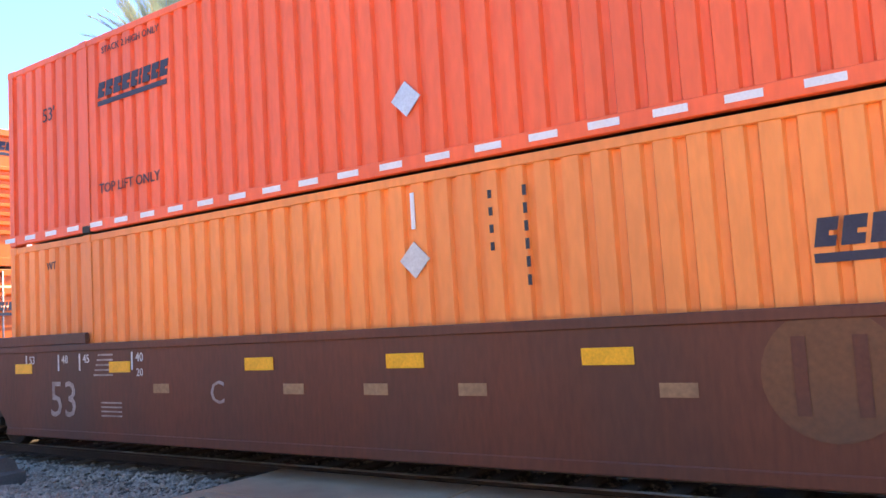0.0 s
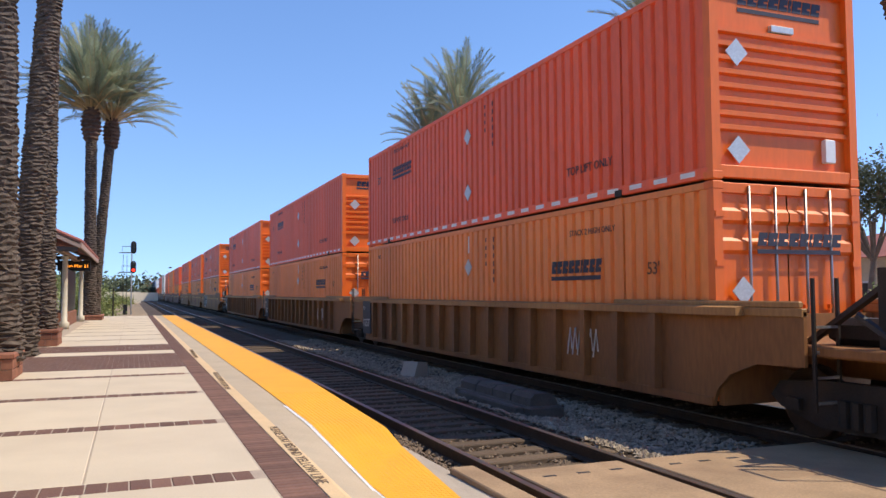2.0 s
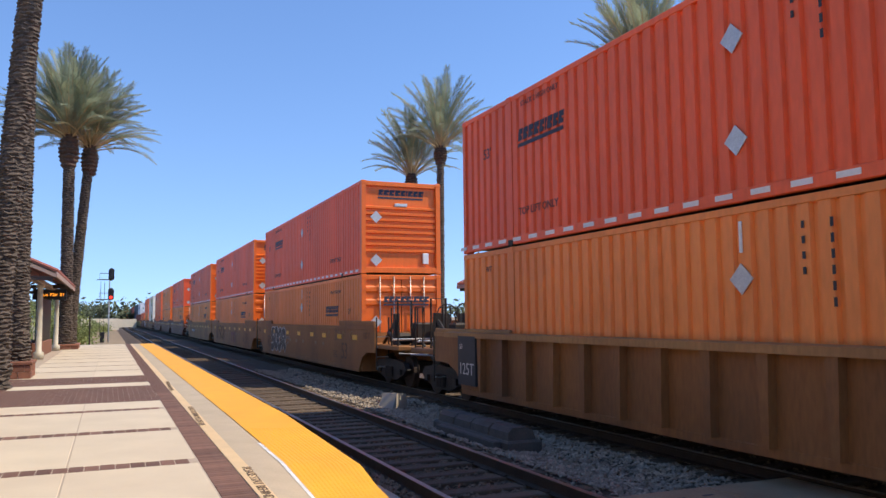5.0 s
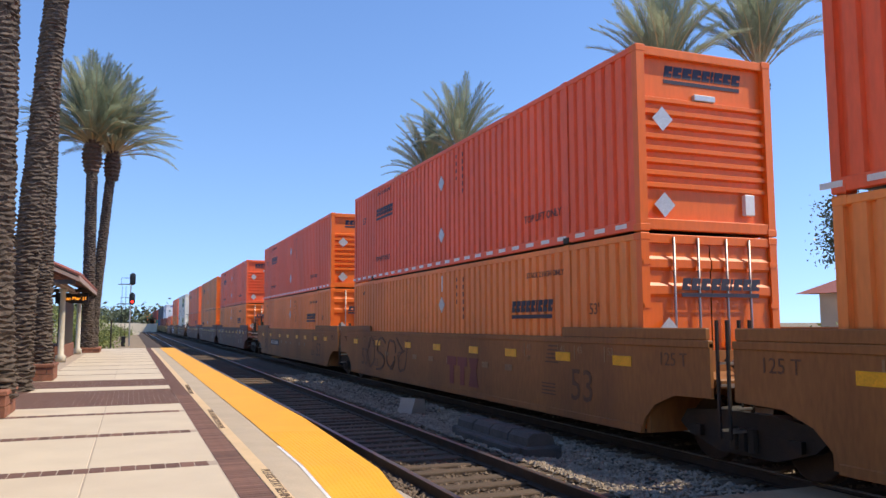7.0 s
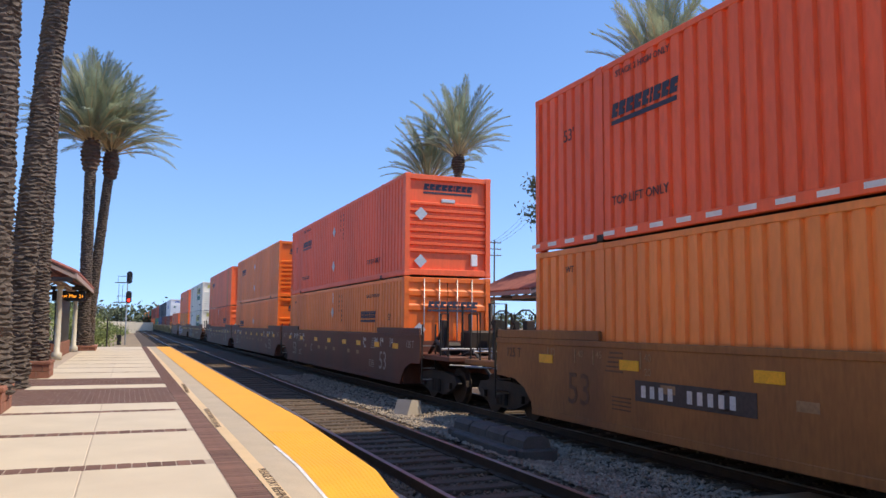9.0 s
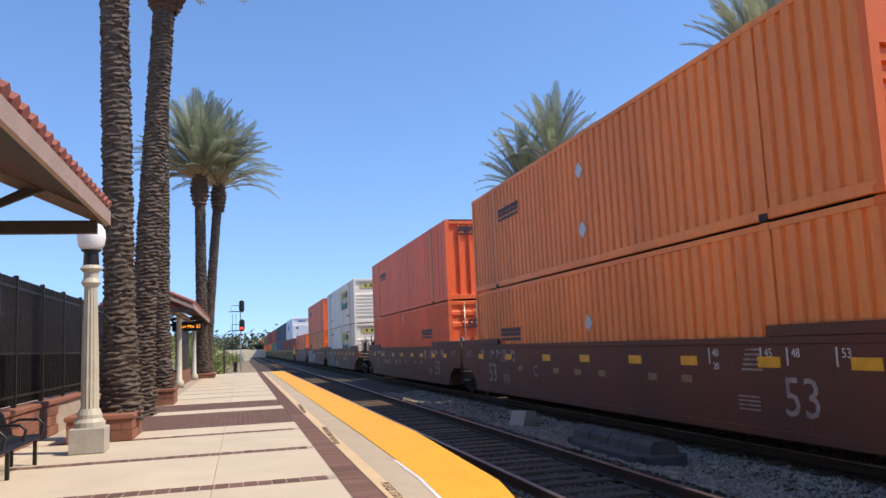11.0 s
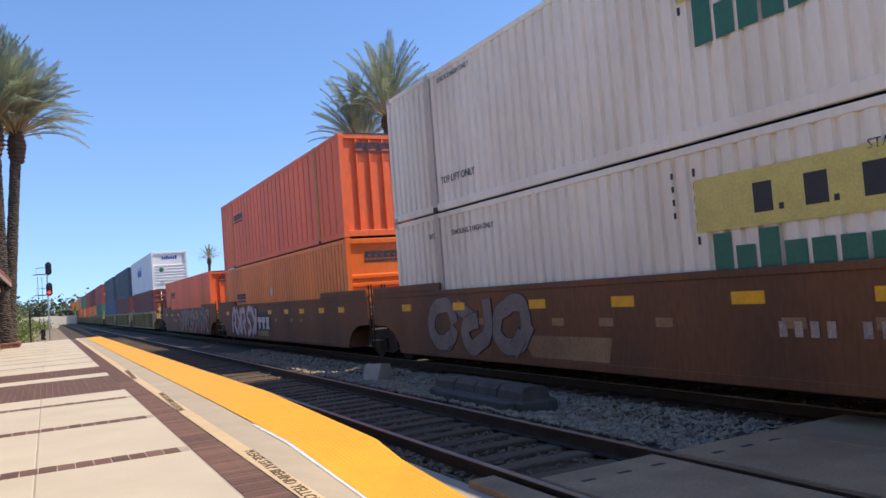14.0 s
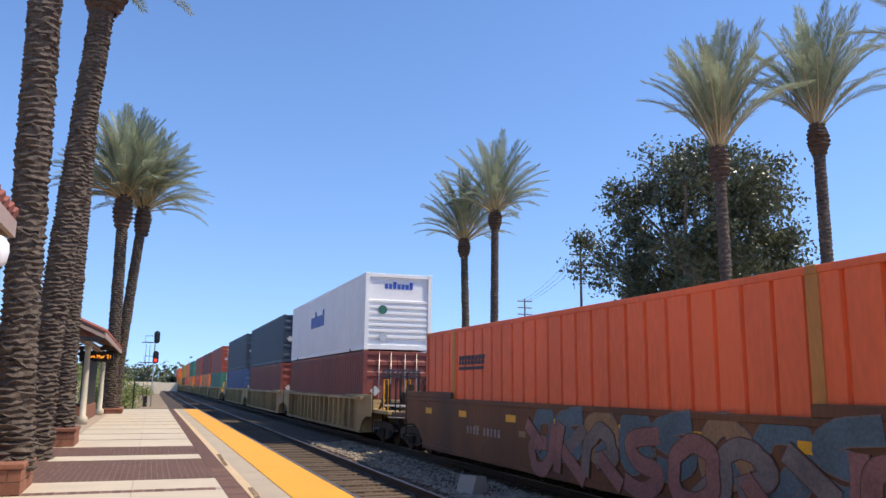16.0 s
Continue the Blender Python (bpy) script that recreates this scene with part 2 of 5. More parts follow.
red_lens = material("lit_red_signal_lens", (0.9, 0.03, 0.02), 0.3, 0, 0, 3, 30, 0, emit=3.0)
amber_led = material("amber_display_letters", (1.0, 0.35, 0.04), 0.4, 0, 0, 3, 30, 0, emit=1.5)


def let_light_through(m, share):
    """Thin leaves pass part of the light that falls on their other side."""
    n, l = m.node_tree.nodes, m.node_tree.links
    b, out = n["Principled BSDF"], n["Material Output"]
    tr, mx = n.new("ShaderNodeBsdfTranslucent"), n.new("ShaderNodeMixShader")
    l.new(b.inputs["Base Color"].links[0].from_socket, tr.inputs["Color"])
    mx.inputs[0].default_value = share
    l.new(b.outputs[0], mx.inputs[1])
    l.new(tr.outputs[0], mx.inputs[2])
    l.new(mx.outputs[0], out.inputs["Surface"])


for leafy, share in ((frond_mat, 0.4), (leaf_mat, 0.25), (bush_mat, 0.35)):
    let_light_through(leafy, share)


# ---- mesh helpers ----
class Build:
    def __init__(self):
        self.v, self.f = [], []

    def quad(self, *p):
        i = len(self.v)
        self.v += [tuple(q) for q in p]
        self.f.append(tuple(range(i, i + len(p))))
        return self

    def box(self, x0, x1, y0, y1, z0, z1, chamfer=0.0):
        if chamfer:
            c = chamfer
            rings = [(c, z0), (0, z0 + c), (0, z1 - c), (c, z1)]
            i = len(self.v)
            for d, z in rings:
                self.v += [(x0 + d, y0 + d, z), (x1 - d, y0 + d, z), (x1 - d, y1 - d, z), (x0 + d, y1 - d, z)]
            for r in range(3):
                for k in range(4):
                    a, b = i + r * 4 + k, i + r * 4 + (k + 1) % 4
                    self.f.append((a, b, b + 4, a + 4))
            self.f += [(i + 3, i + 2, i + 1, i), (i + 12, i + 13, i + 14, i + 15)]
            return self
        i = len(self.v)
        self.v += [(x0, y0, z0), (x1, y0, z0), (x1, y1, z0), (x0, y1, z0), (x0, y0, z1), (x1, y0, z1), (x1, y1, z1), (x0, y1, z1)]
        self.f += [tuple(i + k for k in q) for q in
                   ((3, 2, 1, 0), (4, 5, 6, 7), (0, 1, 5, 4), (1, 2, 6, 5), (2, 3, 7, 6), (3, 0, 4, 7))]
        return self

    def lathe(self, x, y, profile, n=12, flute=0.0):
        i, k = len(self.v), len(profile)
        for r, z in profile:
            for a in range(n):
                rr = r * (1 - flute * (a % 2))
                self.v.append((x + rr * math.cos(2 * math.pi * a / n), y + rr * math.sin(2 * math.pi * a / n), z))
        for j in range(k - 1):
            for a in range(n):
                p, q = i + j * n + a, i + j * n + (a + 1) % n
                self.f.append((p, q, q + n, p + n))
        self.f += [tuple(i + a for a in reversed(range(n))), tuple(i + (k - 1) * n + a for a in range(n))]
        return self

    def tube(self, pts, radii, n=6):
        i = len(self.v)
        pts = [Vector(p) for p in pts]
        for k, p in enumerate(pts):
            d = (pts[min(k + 1, len(pts) - 1)] - pts[max(k - 1, 0)]).normalized()
            s = d.cross(Vector((0.13, 0.31, 0.94)))
            if s.length < 0.05:
                s = d.cross(Vector((1, 0, 0)))
            s.normalize()
            u = d.cross(s)
            r = radii[k] if isinstance(radii, (list, tuple)) else radii
            for a in range(n):
                w = 2 * math.pi * a / n
                self.v.append(tuple(p + s * (r * math.cos(w)) + u * (r * math.sin(w))))
        for k in range(len(pts) - 1):
            for a in range(n):
                p, q = i + k * n + a, i + k * n + (a + 1) % n
                self.f.append((p, q, q + n, p + n))
        self.f += [tuple(i + a for a in reversed(range(n))), tuple(i + (len(pts) - 1) * n + a for a in range(n))]
        return self

    def prism(self, outline, axis, a, b):
        """An outline of (u, v) pairs pushed from a to b along axis x (u, v = y, z) or y (u, v = x, z)."""
        def put(u, v, w):
            return (w, u, v) if axis == "x" else (u, w, v)
        i, n = len(self.v), len(outline)
        self.v += [put(u, v, a) for u, v in outline] + [put(u, v, b) for u, v in outline]
        for k in range(n):
            self.f.append((i + k, i + (k + 1) % n, i + n + (k + 1) % n, i + n + k))
        self.f += [tuple(i + k for k in reversed(range(n))), tuple(i + n + k for k in range(n))]
        return self


def mesh_of(name, b, mat, smooth=False):
    me = bpy.data.meshes.new(name)
    me.from_pydata(b.v, [], b.f)
    me.materials.append(mat)
    bm = bmesh.new()
    bm.from_mesh(me)
    bmesh.ops.recalc_face_normals(bm, faces=bm.faces)
    bm.to_mesh(me)
    bm.free()
    if smooth:
        me.shade_smooth()
    return me


def part(name, b, mat, parent=None, label="", smooth=False, at=None):
    me = b if isinstance(b, bpy.types.Mesh) else mesh_of(name, b, mat, smooth)
    ob = new(name, me)
    if parent:
        ob.parent = parent
    if at is not None:
        ob.matrix_local = at if isinstance(at, Matrix) else Matrix.Translation(at)
    if label:
        tagged(ob, label)
    return ob


def thing(name, label, category, group="", kind="", at=(0, 0, 0), rz=0):
    ob = new(name)
    ob.matrix_world = pose(*at, 0, 0, rz)
    return tagged(ob, label, category, group, kind)


TEXTS = {}


def text_mesh(words, size, mat):
    """Letters as a flat mesh with a little depth, in the plane x, y, centred."""
    key = (words, size, mat.name)
    if key not in TEXTS:
        cu = bpy.data.curves.new("letters", "FONT")
        cu.body, cu.size, cu.align_x, cu.align_y, cu.extrude = words, size, "CENTER", "CENTER", 0.002
        cu.resolution_u = 2
        ob = new("letters_source", cu)
        bpy.context.view_layer.update()
        me = bpy.data.meshes.new_from_object(ob.evaluated_get(bpy.context.evaluated_depsgraph_get()))
        bpy.data.objects.remove(ob)
        me.materials.clear()
        me.materials.append(mat)
        TEXTS[key] = me
    return TEXTS[key]


# a sign plane on the side that faces -x, on the end that faces -y, and on the ground
SIDE = Matrix(((0, 0, -1, 0), (-1, 0, 0, 0), (0, 1, 0, 0), (0, 0, 0, 1)))
END = Matrix(((1, 0, 0, 0), (0, 0, -1, 0), (0, 1, 0, 0), (0, 0, 0, 1)))


def side_text(words, size, mat, parent, x, y, z, upright=False):
    m = Matrix.Translation((x, y, z)) @ SIDE
    if upright:
        m = m @ pose(0, 0, 0, 0, 0, -90)
    return part("lettering", text_mesh(words, size, mat), mat, parent, at=m)


# ---- rough setting ----
TRAIN_X, NEAR_X, GAUGE = 8.09, 3.87, 0.73
PLAT = 0.2


def sk(x, y):
    """Platform offsets are counted from a line 0.21 m beside the origin; by the crossing the yellow edge draws in."""
    return x - 0.21 - 0.11 * min(3.6, max(0.0, 9.4 - y)) * min(1.0, max(0.0, (x - 1.98) / 0.95))


def dip(x, y):
    """Height of the platform's edge strip, which ramps down to the foot crossing."""
    sag = 0.13 * min(1.0, max(0.0, (14.0 - y) / 4.6)) * min(1.0, max(0.0, (x - 1.75) / 1.18))
    ramp = 0.21 * min(1.0, max(0.0, (9.4 - y) / 3.2)) * min(1.0, max(0.0, (x - 1.5) / 0.5))
    return PLAT - min(0.19, sag + ramp)


g = Build()
g.quad((-2500, -2500, -0.42), (2500, -2500, -0.42), (2500, 2500, -0.42), (-2500, 2500, -0.42))
tagged(part("ground", g, ground_mat), "dry sandy ground reaching to the horizon", "ground", kind="structure")

# ballast bed with uneven surface
g = Build()
rng = np.random.RandomState(3)
xs = np.concatenate([[1.0], np.arange(2.3, 11.6, 0.31), [12.6]])
ys = np.concatenate([np.arange(-40, 40, 0.9), np.arange(40, 420, 8.0)])
for yy in ys:
    for xx in xs:
        d = min(abs(xx - NEAR_X), abs(xx - TRAIN_X))
        z = (-0.205 if d < 1.3 else -0.15 - 0.10 * (d - 1.3)) + rng.uniform(-0.03, 0.03)
        g.v.append((xx, yy, z if 1.1 < xx < 12 else -0.5))
w = len(xs)
for j in range(len(ys) - 1):
    for i in range(w - 1):
        a = j * w + i
        g.f.append((a, a + 1, a + w + 1, a + w))
tagged(part("ballast", g, ballast_mat), "dark grey crushed stone ballast under the tracks", "ballast", kind="structure")


# ---- tracks ----
def track(cx, y0, y1, label, tie_to):
    t = thing("railway_track", label, "railway track", kind="structure", at=(cx, 0, 0))
    prof = [(-0.07, -0.165), (0.07, -0.165), (0.07, -0.15), (0.012, -0.13), (0.012, -0.045), (0.036, -0.035), (0.036, -0.006),
            (-0.036, -0.006), (-0.036, -0.035), (-0.012, -0.045), (-0.012, -0.13), (-0.07, -0.15)]
    for s in (-1, 1):
        r = part("rail", Build().prism([(u + s * GAUGE, v) for u, v in prof], "y", y0, y1), rail_side, t, "rusty steel rail with a polished head")
        part("rail_head", Build().box(s * GAUGE - 0.034, s * GAUGE + 0.034, y0, y1, -0.006, 0.0), rail_top, r)
    tie = mesh_of("tie", Build().box(-1.3, 1.3, -0.115, 0.115, -0.30, -0.155, 0.012), tie_mat)
    plate = mesh_of("tie_plate", Build().box(-0.09, 0.09, -0.1, 0.1, -0.156, -0.14), rail_side)
    y = -6.0
    k = 0
    while y < tie_to:
        q = part("tie", tie, tie_mat, t, at=pose(0.02 * math.sin(k * 7.1), y, 0.008 * math.sin(k * 3.3), 0, 0, 0.8 * math.sin(k * 5.7)))
        if 4 < y < 30:
            for s in (-1, 1):
                part("tie_plate", plate, rail_side, q, at=(s * GAUGE, 0, 0))
        y += 0.52
        k += 1
    rest = Build()
    while y < 300:
        rest.box(-1.3, 1.3, y - 0.115, y + 0.115, -0.3, -0.155)
        y += 0.52
    tagged(part("far_ties", rest, tie_mat, t), kind="stuff")


track(NEAR_X, -60, 420, "empty near track, rusty rails on weathered wooden ties", 70)
track(TRAIN_X, -60, 420, "far track under the freight train, rails on wooden ties", 45)

# ---- platform ----
g = Build()
g.quad((-9, -30, PLAT - 0.006), (sk(1.37, -30), -30, PLAT - 0.006), (sk(1.37, 60.0), 60.0, PLAT - 0.006), (-9, 60.0, PLAT - 0.006))
platform = tagged(part("platform", g.box(-9, 0.4, -30, 60.0, -0.5, PLAT - 0.03), mortar),
                  "station platform of sandy concrete slabs with brick bands", "platform", kind="structure")


def strip(name, x0, x1, y0, y1, z, mat, step=0.8, label="", drop=True, thick=0.0):
    b = Build()
    n = max(2, int((y1 - y0) / step))
    m = 5 if drop else 2
    for j in range(n + 1):
        y = y0 + (y1 - y0) * j / n
        for i in range(m):
            x = x0 + (x1 - x0) * i / (m - 1)
            b.v.append((sk(x, y), y, (dip(x, y) if drop else PLAT) + z))
        if thick:
            b.v.append((sk(x1, y), y, dip(x1, y) + z - thick))
    k = m + (1 if thick else 0)
    for j in range(n):
        for i in range(k - 1):
            a = j * k + i
            b.f.append((a, a + 1, a + k + 1, a + k))
    return part(name, b, mat, platform, label)


strip("edge_strip", 1.37, 1.97, -30, 60.0, -0.003, edge_concrete, 0.4, "bare grey concrete edge strip")
strip("cream_line", 1.37, 1.53, -30, 60.0, 0.002, cream_paint, 0.4, "cream painted warning line with stencilled words")
strip("tactile_strip", 1.98, 2.93, -30, 60.0, 0.004, tactile, 0.15, "yellow tactile warning strip at the platform edge", True, 0.025)
strip("platform_face", 1.98, 2.91, -30, 60.0, -0.05, edge_concrete, 0.4, "", True, 0.55)
strip("white_edge", 1.925, 1.975, 3.5, 11.0, 0.003, white_line, 0.25, "worn white line beside the yellow strip")


# ---- the train: containers ----
L, W, H = 16.1, 1.3, 2.88
MOVERS = []


def corrugated(x, y0, y1, z0, z1, depth, pitch, inward):
    """A wall in the plane x with trapezoid corrugations that step inward."""
    b = Build()
    n = max(1, round((y1 - y0) / pitch))
    p = (y1 - y0) / n
    ys = []
    for k in range(n):
        o = y0 + k * p
        ys += [(o, 0), (o + 0.58 * p, 0), (o + 0.66 * p, 1), (o + 0.92 * p, 1)] if pitch < 0.5 else [(o, 0), (o + 0.84 * p, 0), (o + 0.88 * p, 1), (o + 0.96 * p, 1)]
    ys.append((y1, 0))
    for y, d in ys:
        xx = x + inward * depth * d
        b.v += [(xx, y, z0), (xx, y, z1)]
    for k in range(len(ys) - 1):
        b.f.append((2 * k, 2 * k + 2, 2 * k + 3, 2 * k + 1))
    return b


def ribbed_wall(b, rows, half, flat, proud, upright=False, u0=None, u1=None):
    """A pressed end wall: one sheet with ribs that stand out from it."""
    lo, hi = (-W + 0.13, W - 0.13) if upright else (0.17, H - 0.13)
    a0, a1 = (0.17, H - 0.13) if upright else (-W + 0.13 if u0 is None else u0, W - 0.13 if u1 is None else u1)
    prof = [(lo, flat)]
    for r in rows:
        prof += [(r - half, flat), (r - half * 0.55, proud), (r + half * 0.55, proud), (r + half, flat)]
    prof.append((hi, flat))
    i = len(b.v)
    for v, y in prof:
        b.v += [(v, y, a0), (v, y, a1)] if upright else [(a0, y, v), (a1, y, v)]
    for k in range(len(prof) - 1):
        b.f.append((i + 2 * k, i + 2 * k + 1, i + 2 * k + 3, i + 2 * k + 2))


def bars(widths, gap, h):
    """A row of upright blocks in place of a brand name, in the plane x, y, centred; with a long bar beneath."""
    b = Build()
    total = sum(widths) + gap * (len(widths) - 1)
    x = -total / 2
    for w in widths:
        k = 0.18 * h
        for z0, z1, ww in ((0.02, 0.42 * h, w), (0.42 * h, 0.58 * h, w * 0.62), (0.58 * h, h, w)):
            s0, s1 = x + k * z0 / h, x + k * z1 / h
            b.box(s0, s0 + ww, z0, z1, -0.002, 0.003)
            for i in (-8, -7, -6, -5, -4, -3, -2, -1):
                px, py, pz = b.v[i]
                b.v[i] = (px + (s1 - s0) * (py > (z0 + z1) / 2), py, pz)
        x += w + gap
    b.box(-total / 2, total / 2, -0.42 * h, -0.12 * h, -0.002, 0.003)
    return b


BRAND = mesh_of("brand_bars", bars([0.15, 0.16, 0.17, 0.17, 0.15, 0.05, 0.16, 0.15, 0.16], 0.035, 0.24), navy_ink)
BRAND_END = mesh_of("brand_bars_end", bars([0.15, 0.16, 0.17, 0.17, 0.15, 0.05, 0.16, 0.15, 0.16], 0.02, 0.2), navy_ink)
DIAMOND = mesh_of("placard", Build().prism([(0, -0.19), (0.19, 0), (0, 0.19), (-0.19, 0)], "y", -0.012, 0.0), placard_grey)
DASHES = Build()
for k in range(27):
    DASHES.box(-0.003, 0.003, 0.35 + k * 0.6, 0.35 + k * 0.6 + 0.3, 0.0, 0.07)
DASH_MESH = mesh_of("reflective_dashes", DASHES, grey_tape)
PANEL_SIDE = mesh_of("brand_panel", Build().box(-1.9, 1.9, -0.33, 0.33, -0.003, 0.002), sign_yellow)
LETTERS = Build()
for k, w in enumerate([0.26, 0.06, 0.28, 0.06, 0.28, 0.28, 0.28, 0.28]):
    LETTERS.box(-1.15 + k * 0.34, -1.15 + k * 0.34 + w, 0, 0.34 if w > 0.1 else 0.07, -0.002, 0.003)
LETTER_BARS = mesh_of("brand_bars_wide", LETTERS, black_ink)
GREEN_BARS = Build()
for k, w in enumerate([0.07, 0.2, 0.14, 0.2, 0.15, 0.26, 0.2, 0.2, 0.19, 0.07]):
    GREEN_BARS.box(-0.95 + k * 0.195, -0.95 + k * 0.195 + 0.16, 0, 0.30 if k not in (0, 2, 7, 9) else 0.42, -0.002, 0.003)
GREEN_MESH = mesh_of("brand_bars_green", GREEN_BARS, sign_green)
BLUE_BARS = Build()
for k, w in enumerate([0.5, 0.3, 0.1, 0.45, 0.3, 0.2, 0.2]):
    BLUE_BARS.box(-1.2 + k * 0.36, -1.2 + k * 0.36 + 0.28, 0, 0.42 if k not in (2, 6) else 0.6, -0.002, 0.003)
BLUE_MESH = mesh_of("brand_bars_blue", BLUE_BARS, sign_blue)


def container(label, paint, end, end_mat, frame_mat=None, dashes=False, brand="", stencils=False, pitch=0.29, diamonds=(), category="shipping container"):
    """A 53 foot box. Origin under its near end's middle; y runs along the train."""
    c = thing("shipping_container", label, category, "containers on the train")
    fm = frame_mat or paint
    for s, nm in ((-1, "side_wall"), (1, "side_wall")):
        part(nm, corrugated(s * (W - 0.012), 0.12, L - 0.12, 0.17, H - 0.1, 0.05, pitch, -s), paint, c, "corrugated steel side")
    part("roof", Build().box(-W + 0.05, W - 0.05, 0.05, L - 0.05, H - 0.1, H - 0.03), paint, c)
    part("floor", Build().box(-W + 0.05, W - 0.05, 0.05, L - 0.05, 0.08, 0.16), steel_dark, c)
    for s in (-1, 1):
        x0, x1 = sorted((s * W, s * (W - 0.09)))
        part("bottom_rail", Build().box(x0, x1, 0.1, L - 0.1, 0.02, 0.18, 0.01), paint, c)
        part("top_rail", Build().box(x0, x1, 0.1, L - 0.1, H - 0.11, H - 0.01, 0.01), paint, c)
        for y in (0.0, L - 0.13):
            part("corner_post", Build().box(*sorted((s * W, s * (W - 0.14))), y, y + 0.13, 0.1, H - 0.08, 0.01), end_mat if y == 0 else paint, c)
        for y in (2.05, L - 2.25):
            part("stacking_post", Build().box(*sorted((s * (W + 0.004), s * (W - 0.07))), y, y + 0.2, 0.1, H - 0.08, 0.008), fm, c)
            for z in (0.0, H - 0.12):
                part("corner_casting", Build().box(*sorted((s * (W + 0.012), s * (W - 0.16))), y + 0.01, y + 0.19, z, z + 0.12, 0.015), steel_dark if z == 0 else fm, c)
        for y in (0.0, L - 0.18):
            for z in (0.0, H - 0.12):
                part("corner_casting", Build().box(*sorted((s * (W + 0.006), s * (W - 0.16))), y - 0.006, y + 0.18, z, z + 0.12, 0.015), end_mat if y == 0 else fm, c)
    # near end
    part("end_header", Build().box(-W + 0.13, W - 0.13, 0.01, 0.12, H - 0.16, H - 0.02, 0.01), end_mat, c)
    part("end_sill", Build().box(-W + 0.13, W - 0.13, 0.01, 0.12, 0.03, 0.2, 0.01), end_mat, c)
    part("far_end", Build().box(-W + 0.1, W - 0.1, L - 0.1, L - 0.04, 0.1, H - 0.08), paint, c)
    e = Build()
    if end == "ribs":
        ribbed_wall(e, [0.72 + k * 0.19 for k in range(8)], 0.055, 0.1, 0.04)
        part("end_wall", e, end_mat, c, "end wall with horizontal ribs")
        part("logo", BRAND_END, navy_ink, c, at=Matrix.Translation((0, 0.095, 2.42)) @ END)
        for z in (0.42, 1.75):
            part("placard", DIAMOND, placard_grey, c, at=(-0.82, 0.05, z))
        part("vent", Build().box(-0.2, 0.2, 0.035, 0.1, 2.1, 2.2, 0.01), placard_grey, c)
        part("document_box", Build().box(0.72, 0.9, 0.02, 0.1, 0.32, 0.66, 0.015), clean_white, c)
    elif end == "doors":
        for s in (-1, 1):
            d = Build()
            x0, x1 = sorted((s * 0.012, s * (W - 0.15)))
            ribbed_wall(d, (0.42, 0.98, 2.02, 2.42), 0.11, 0.055, 0.015, False, x0, x1)
            door = part("door", d, end_mat, c, "steel door with pressed panels")
            for xx in (s * 0.27, s * 0.72):
                part("lock_rod", Build().lathe(xx, -0.012, [(0.02, 0.1), (0.02, H - 0.06)], 8), rail_top, door, smooth=True)
                for z in (0.35, 1.2, 2.35):
                    part("rod_bracket", Build().box(xx - 0.06, xx + 0.06, -0.02, 0.03, z - 0.03, z + 0.03), end_mat, door)
            for z in (0.35, 0.95, 1.75, 2.4):
                part("hinge", Build().box(*sorted((s * (W - 0.17), s * (W - 0.02))), -0.012, 0.05, z, z + 0.08), end_mat, door)
        part("logo", BRAND_END, navy_ink, c, at=Matrix.Translation((0.12, -0.036, 2.0)) @ END)
        part("placard", DIAMOND, placard_grey, c, at=(-0.86, -0.02, 1.42))
    elif end == "vertical":
        ribbed_wall(e, [-0.78 + k * 0.39 for k in range(5)], 0.045, 0.09, 0.02, True)
        part("end_wall", e, end_mat, c, "end wall with vertical ribs")
        part("logo", BRAND_END, navy_ink, c, at=Matrix.Translation((-0.1, 0.015, 2.42)) @ END)
        part("document_box", Build().box(0.5, 0.78, -0.05, 0.1, 2.2, 2.5, 0.02), clean_white, c)
        part("placard", DIAMOND, placard_grey, c, at=(0.72, 0.015, 1.9))
        part("black_rim", Build().box(-W + 0.05, W - 0.05, 0.0, 0.2, H - 0.03, H + 0.0), black_ink, c)
    else:
        ribbed_wall(e, [0.5 + k * 0.22 for k in range(7)], 0.07, 0.1, 0.03)
        part("end_wall", e, end_mat, c, "end wall with broad horizontal ribs")
        if brand.startswith("yellow"):
            part("brand_panel", Build().box(-0.85, 0.85, 0.07, 0.09, 2.25, 2.6), sign_yellow, c)
            part("logo", LETTER_BARS, black_ink, c, at=Matrix.Translation((0, 0.066, 2.34)) @ END @ Matrix.Scale(0.5, 4))
        elif brand == "blue":
            part("logo", BLUE_MESH, sign_blue, c, at=Matrix.Translation((0, 0.09, 2.3)) @ END @ Matrix.Scale(0.45, 4))
            part("round_mark", Build().lathe(0, 0, [(0.17, -0.003), (0.17, 0.003)], 14), sign_green, c, at=Matrix.Translation((-0.62, 0.02, 1.5)) @ END)
            part("placard", DIAMOND, placard_grey, c, at=(-0.6, 0.02, 0.5))
        else:
            part("logo", BRAND_END, navy_ink, c, at=Matrix.Translation((0, 0.09, 2.3)) @ END)
    # markings on the side that faces the platform
    sx = -W - 0.004
    if dashes:
        part("reflective_dashes", DASH_MESH, grey_tape, c, at=(sx, 0, 0.075))
    if brand == "upper":
        part("logo", BRAND, navy_ink, c, at=Matrix.Translation((sx + 0.008, L - 3.3, 1.92)) @ SIDE)
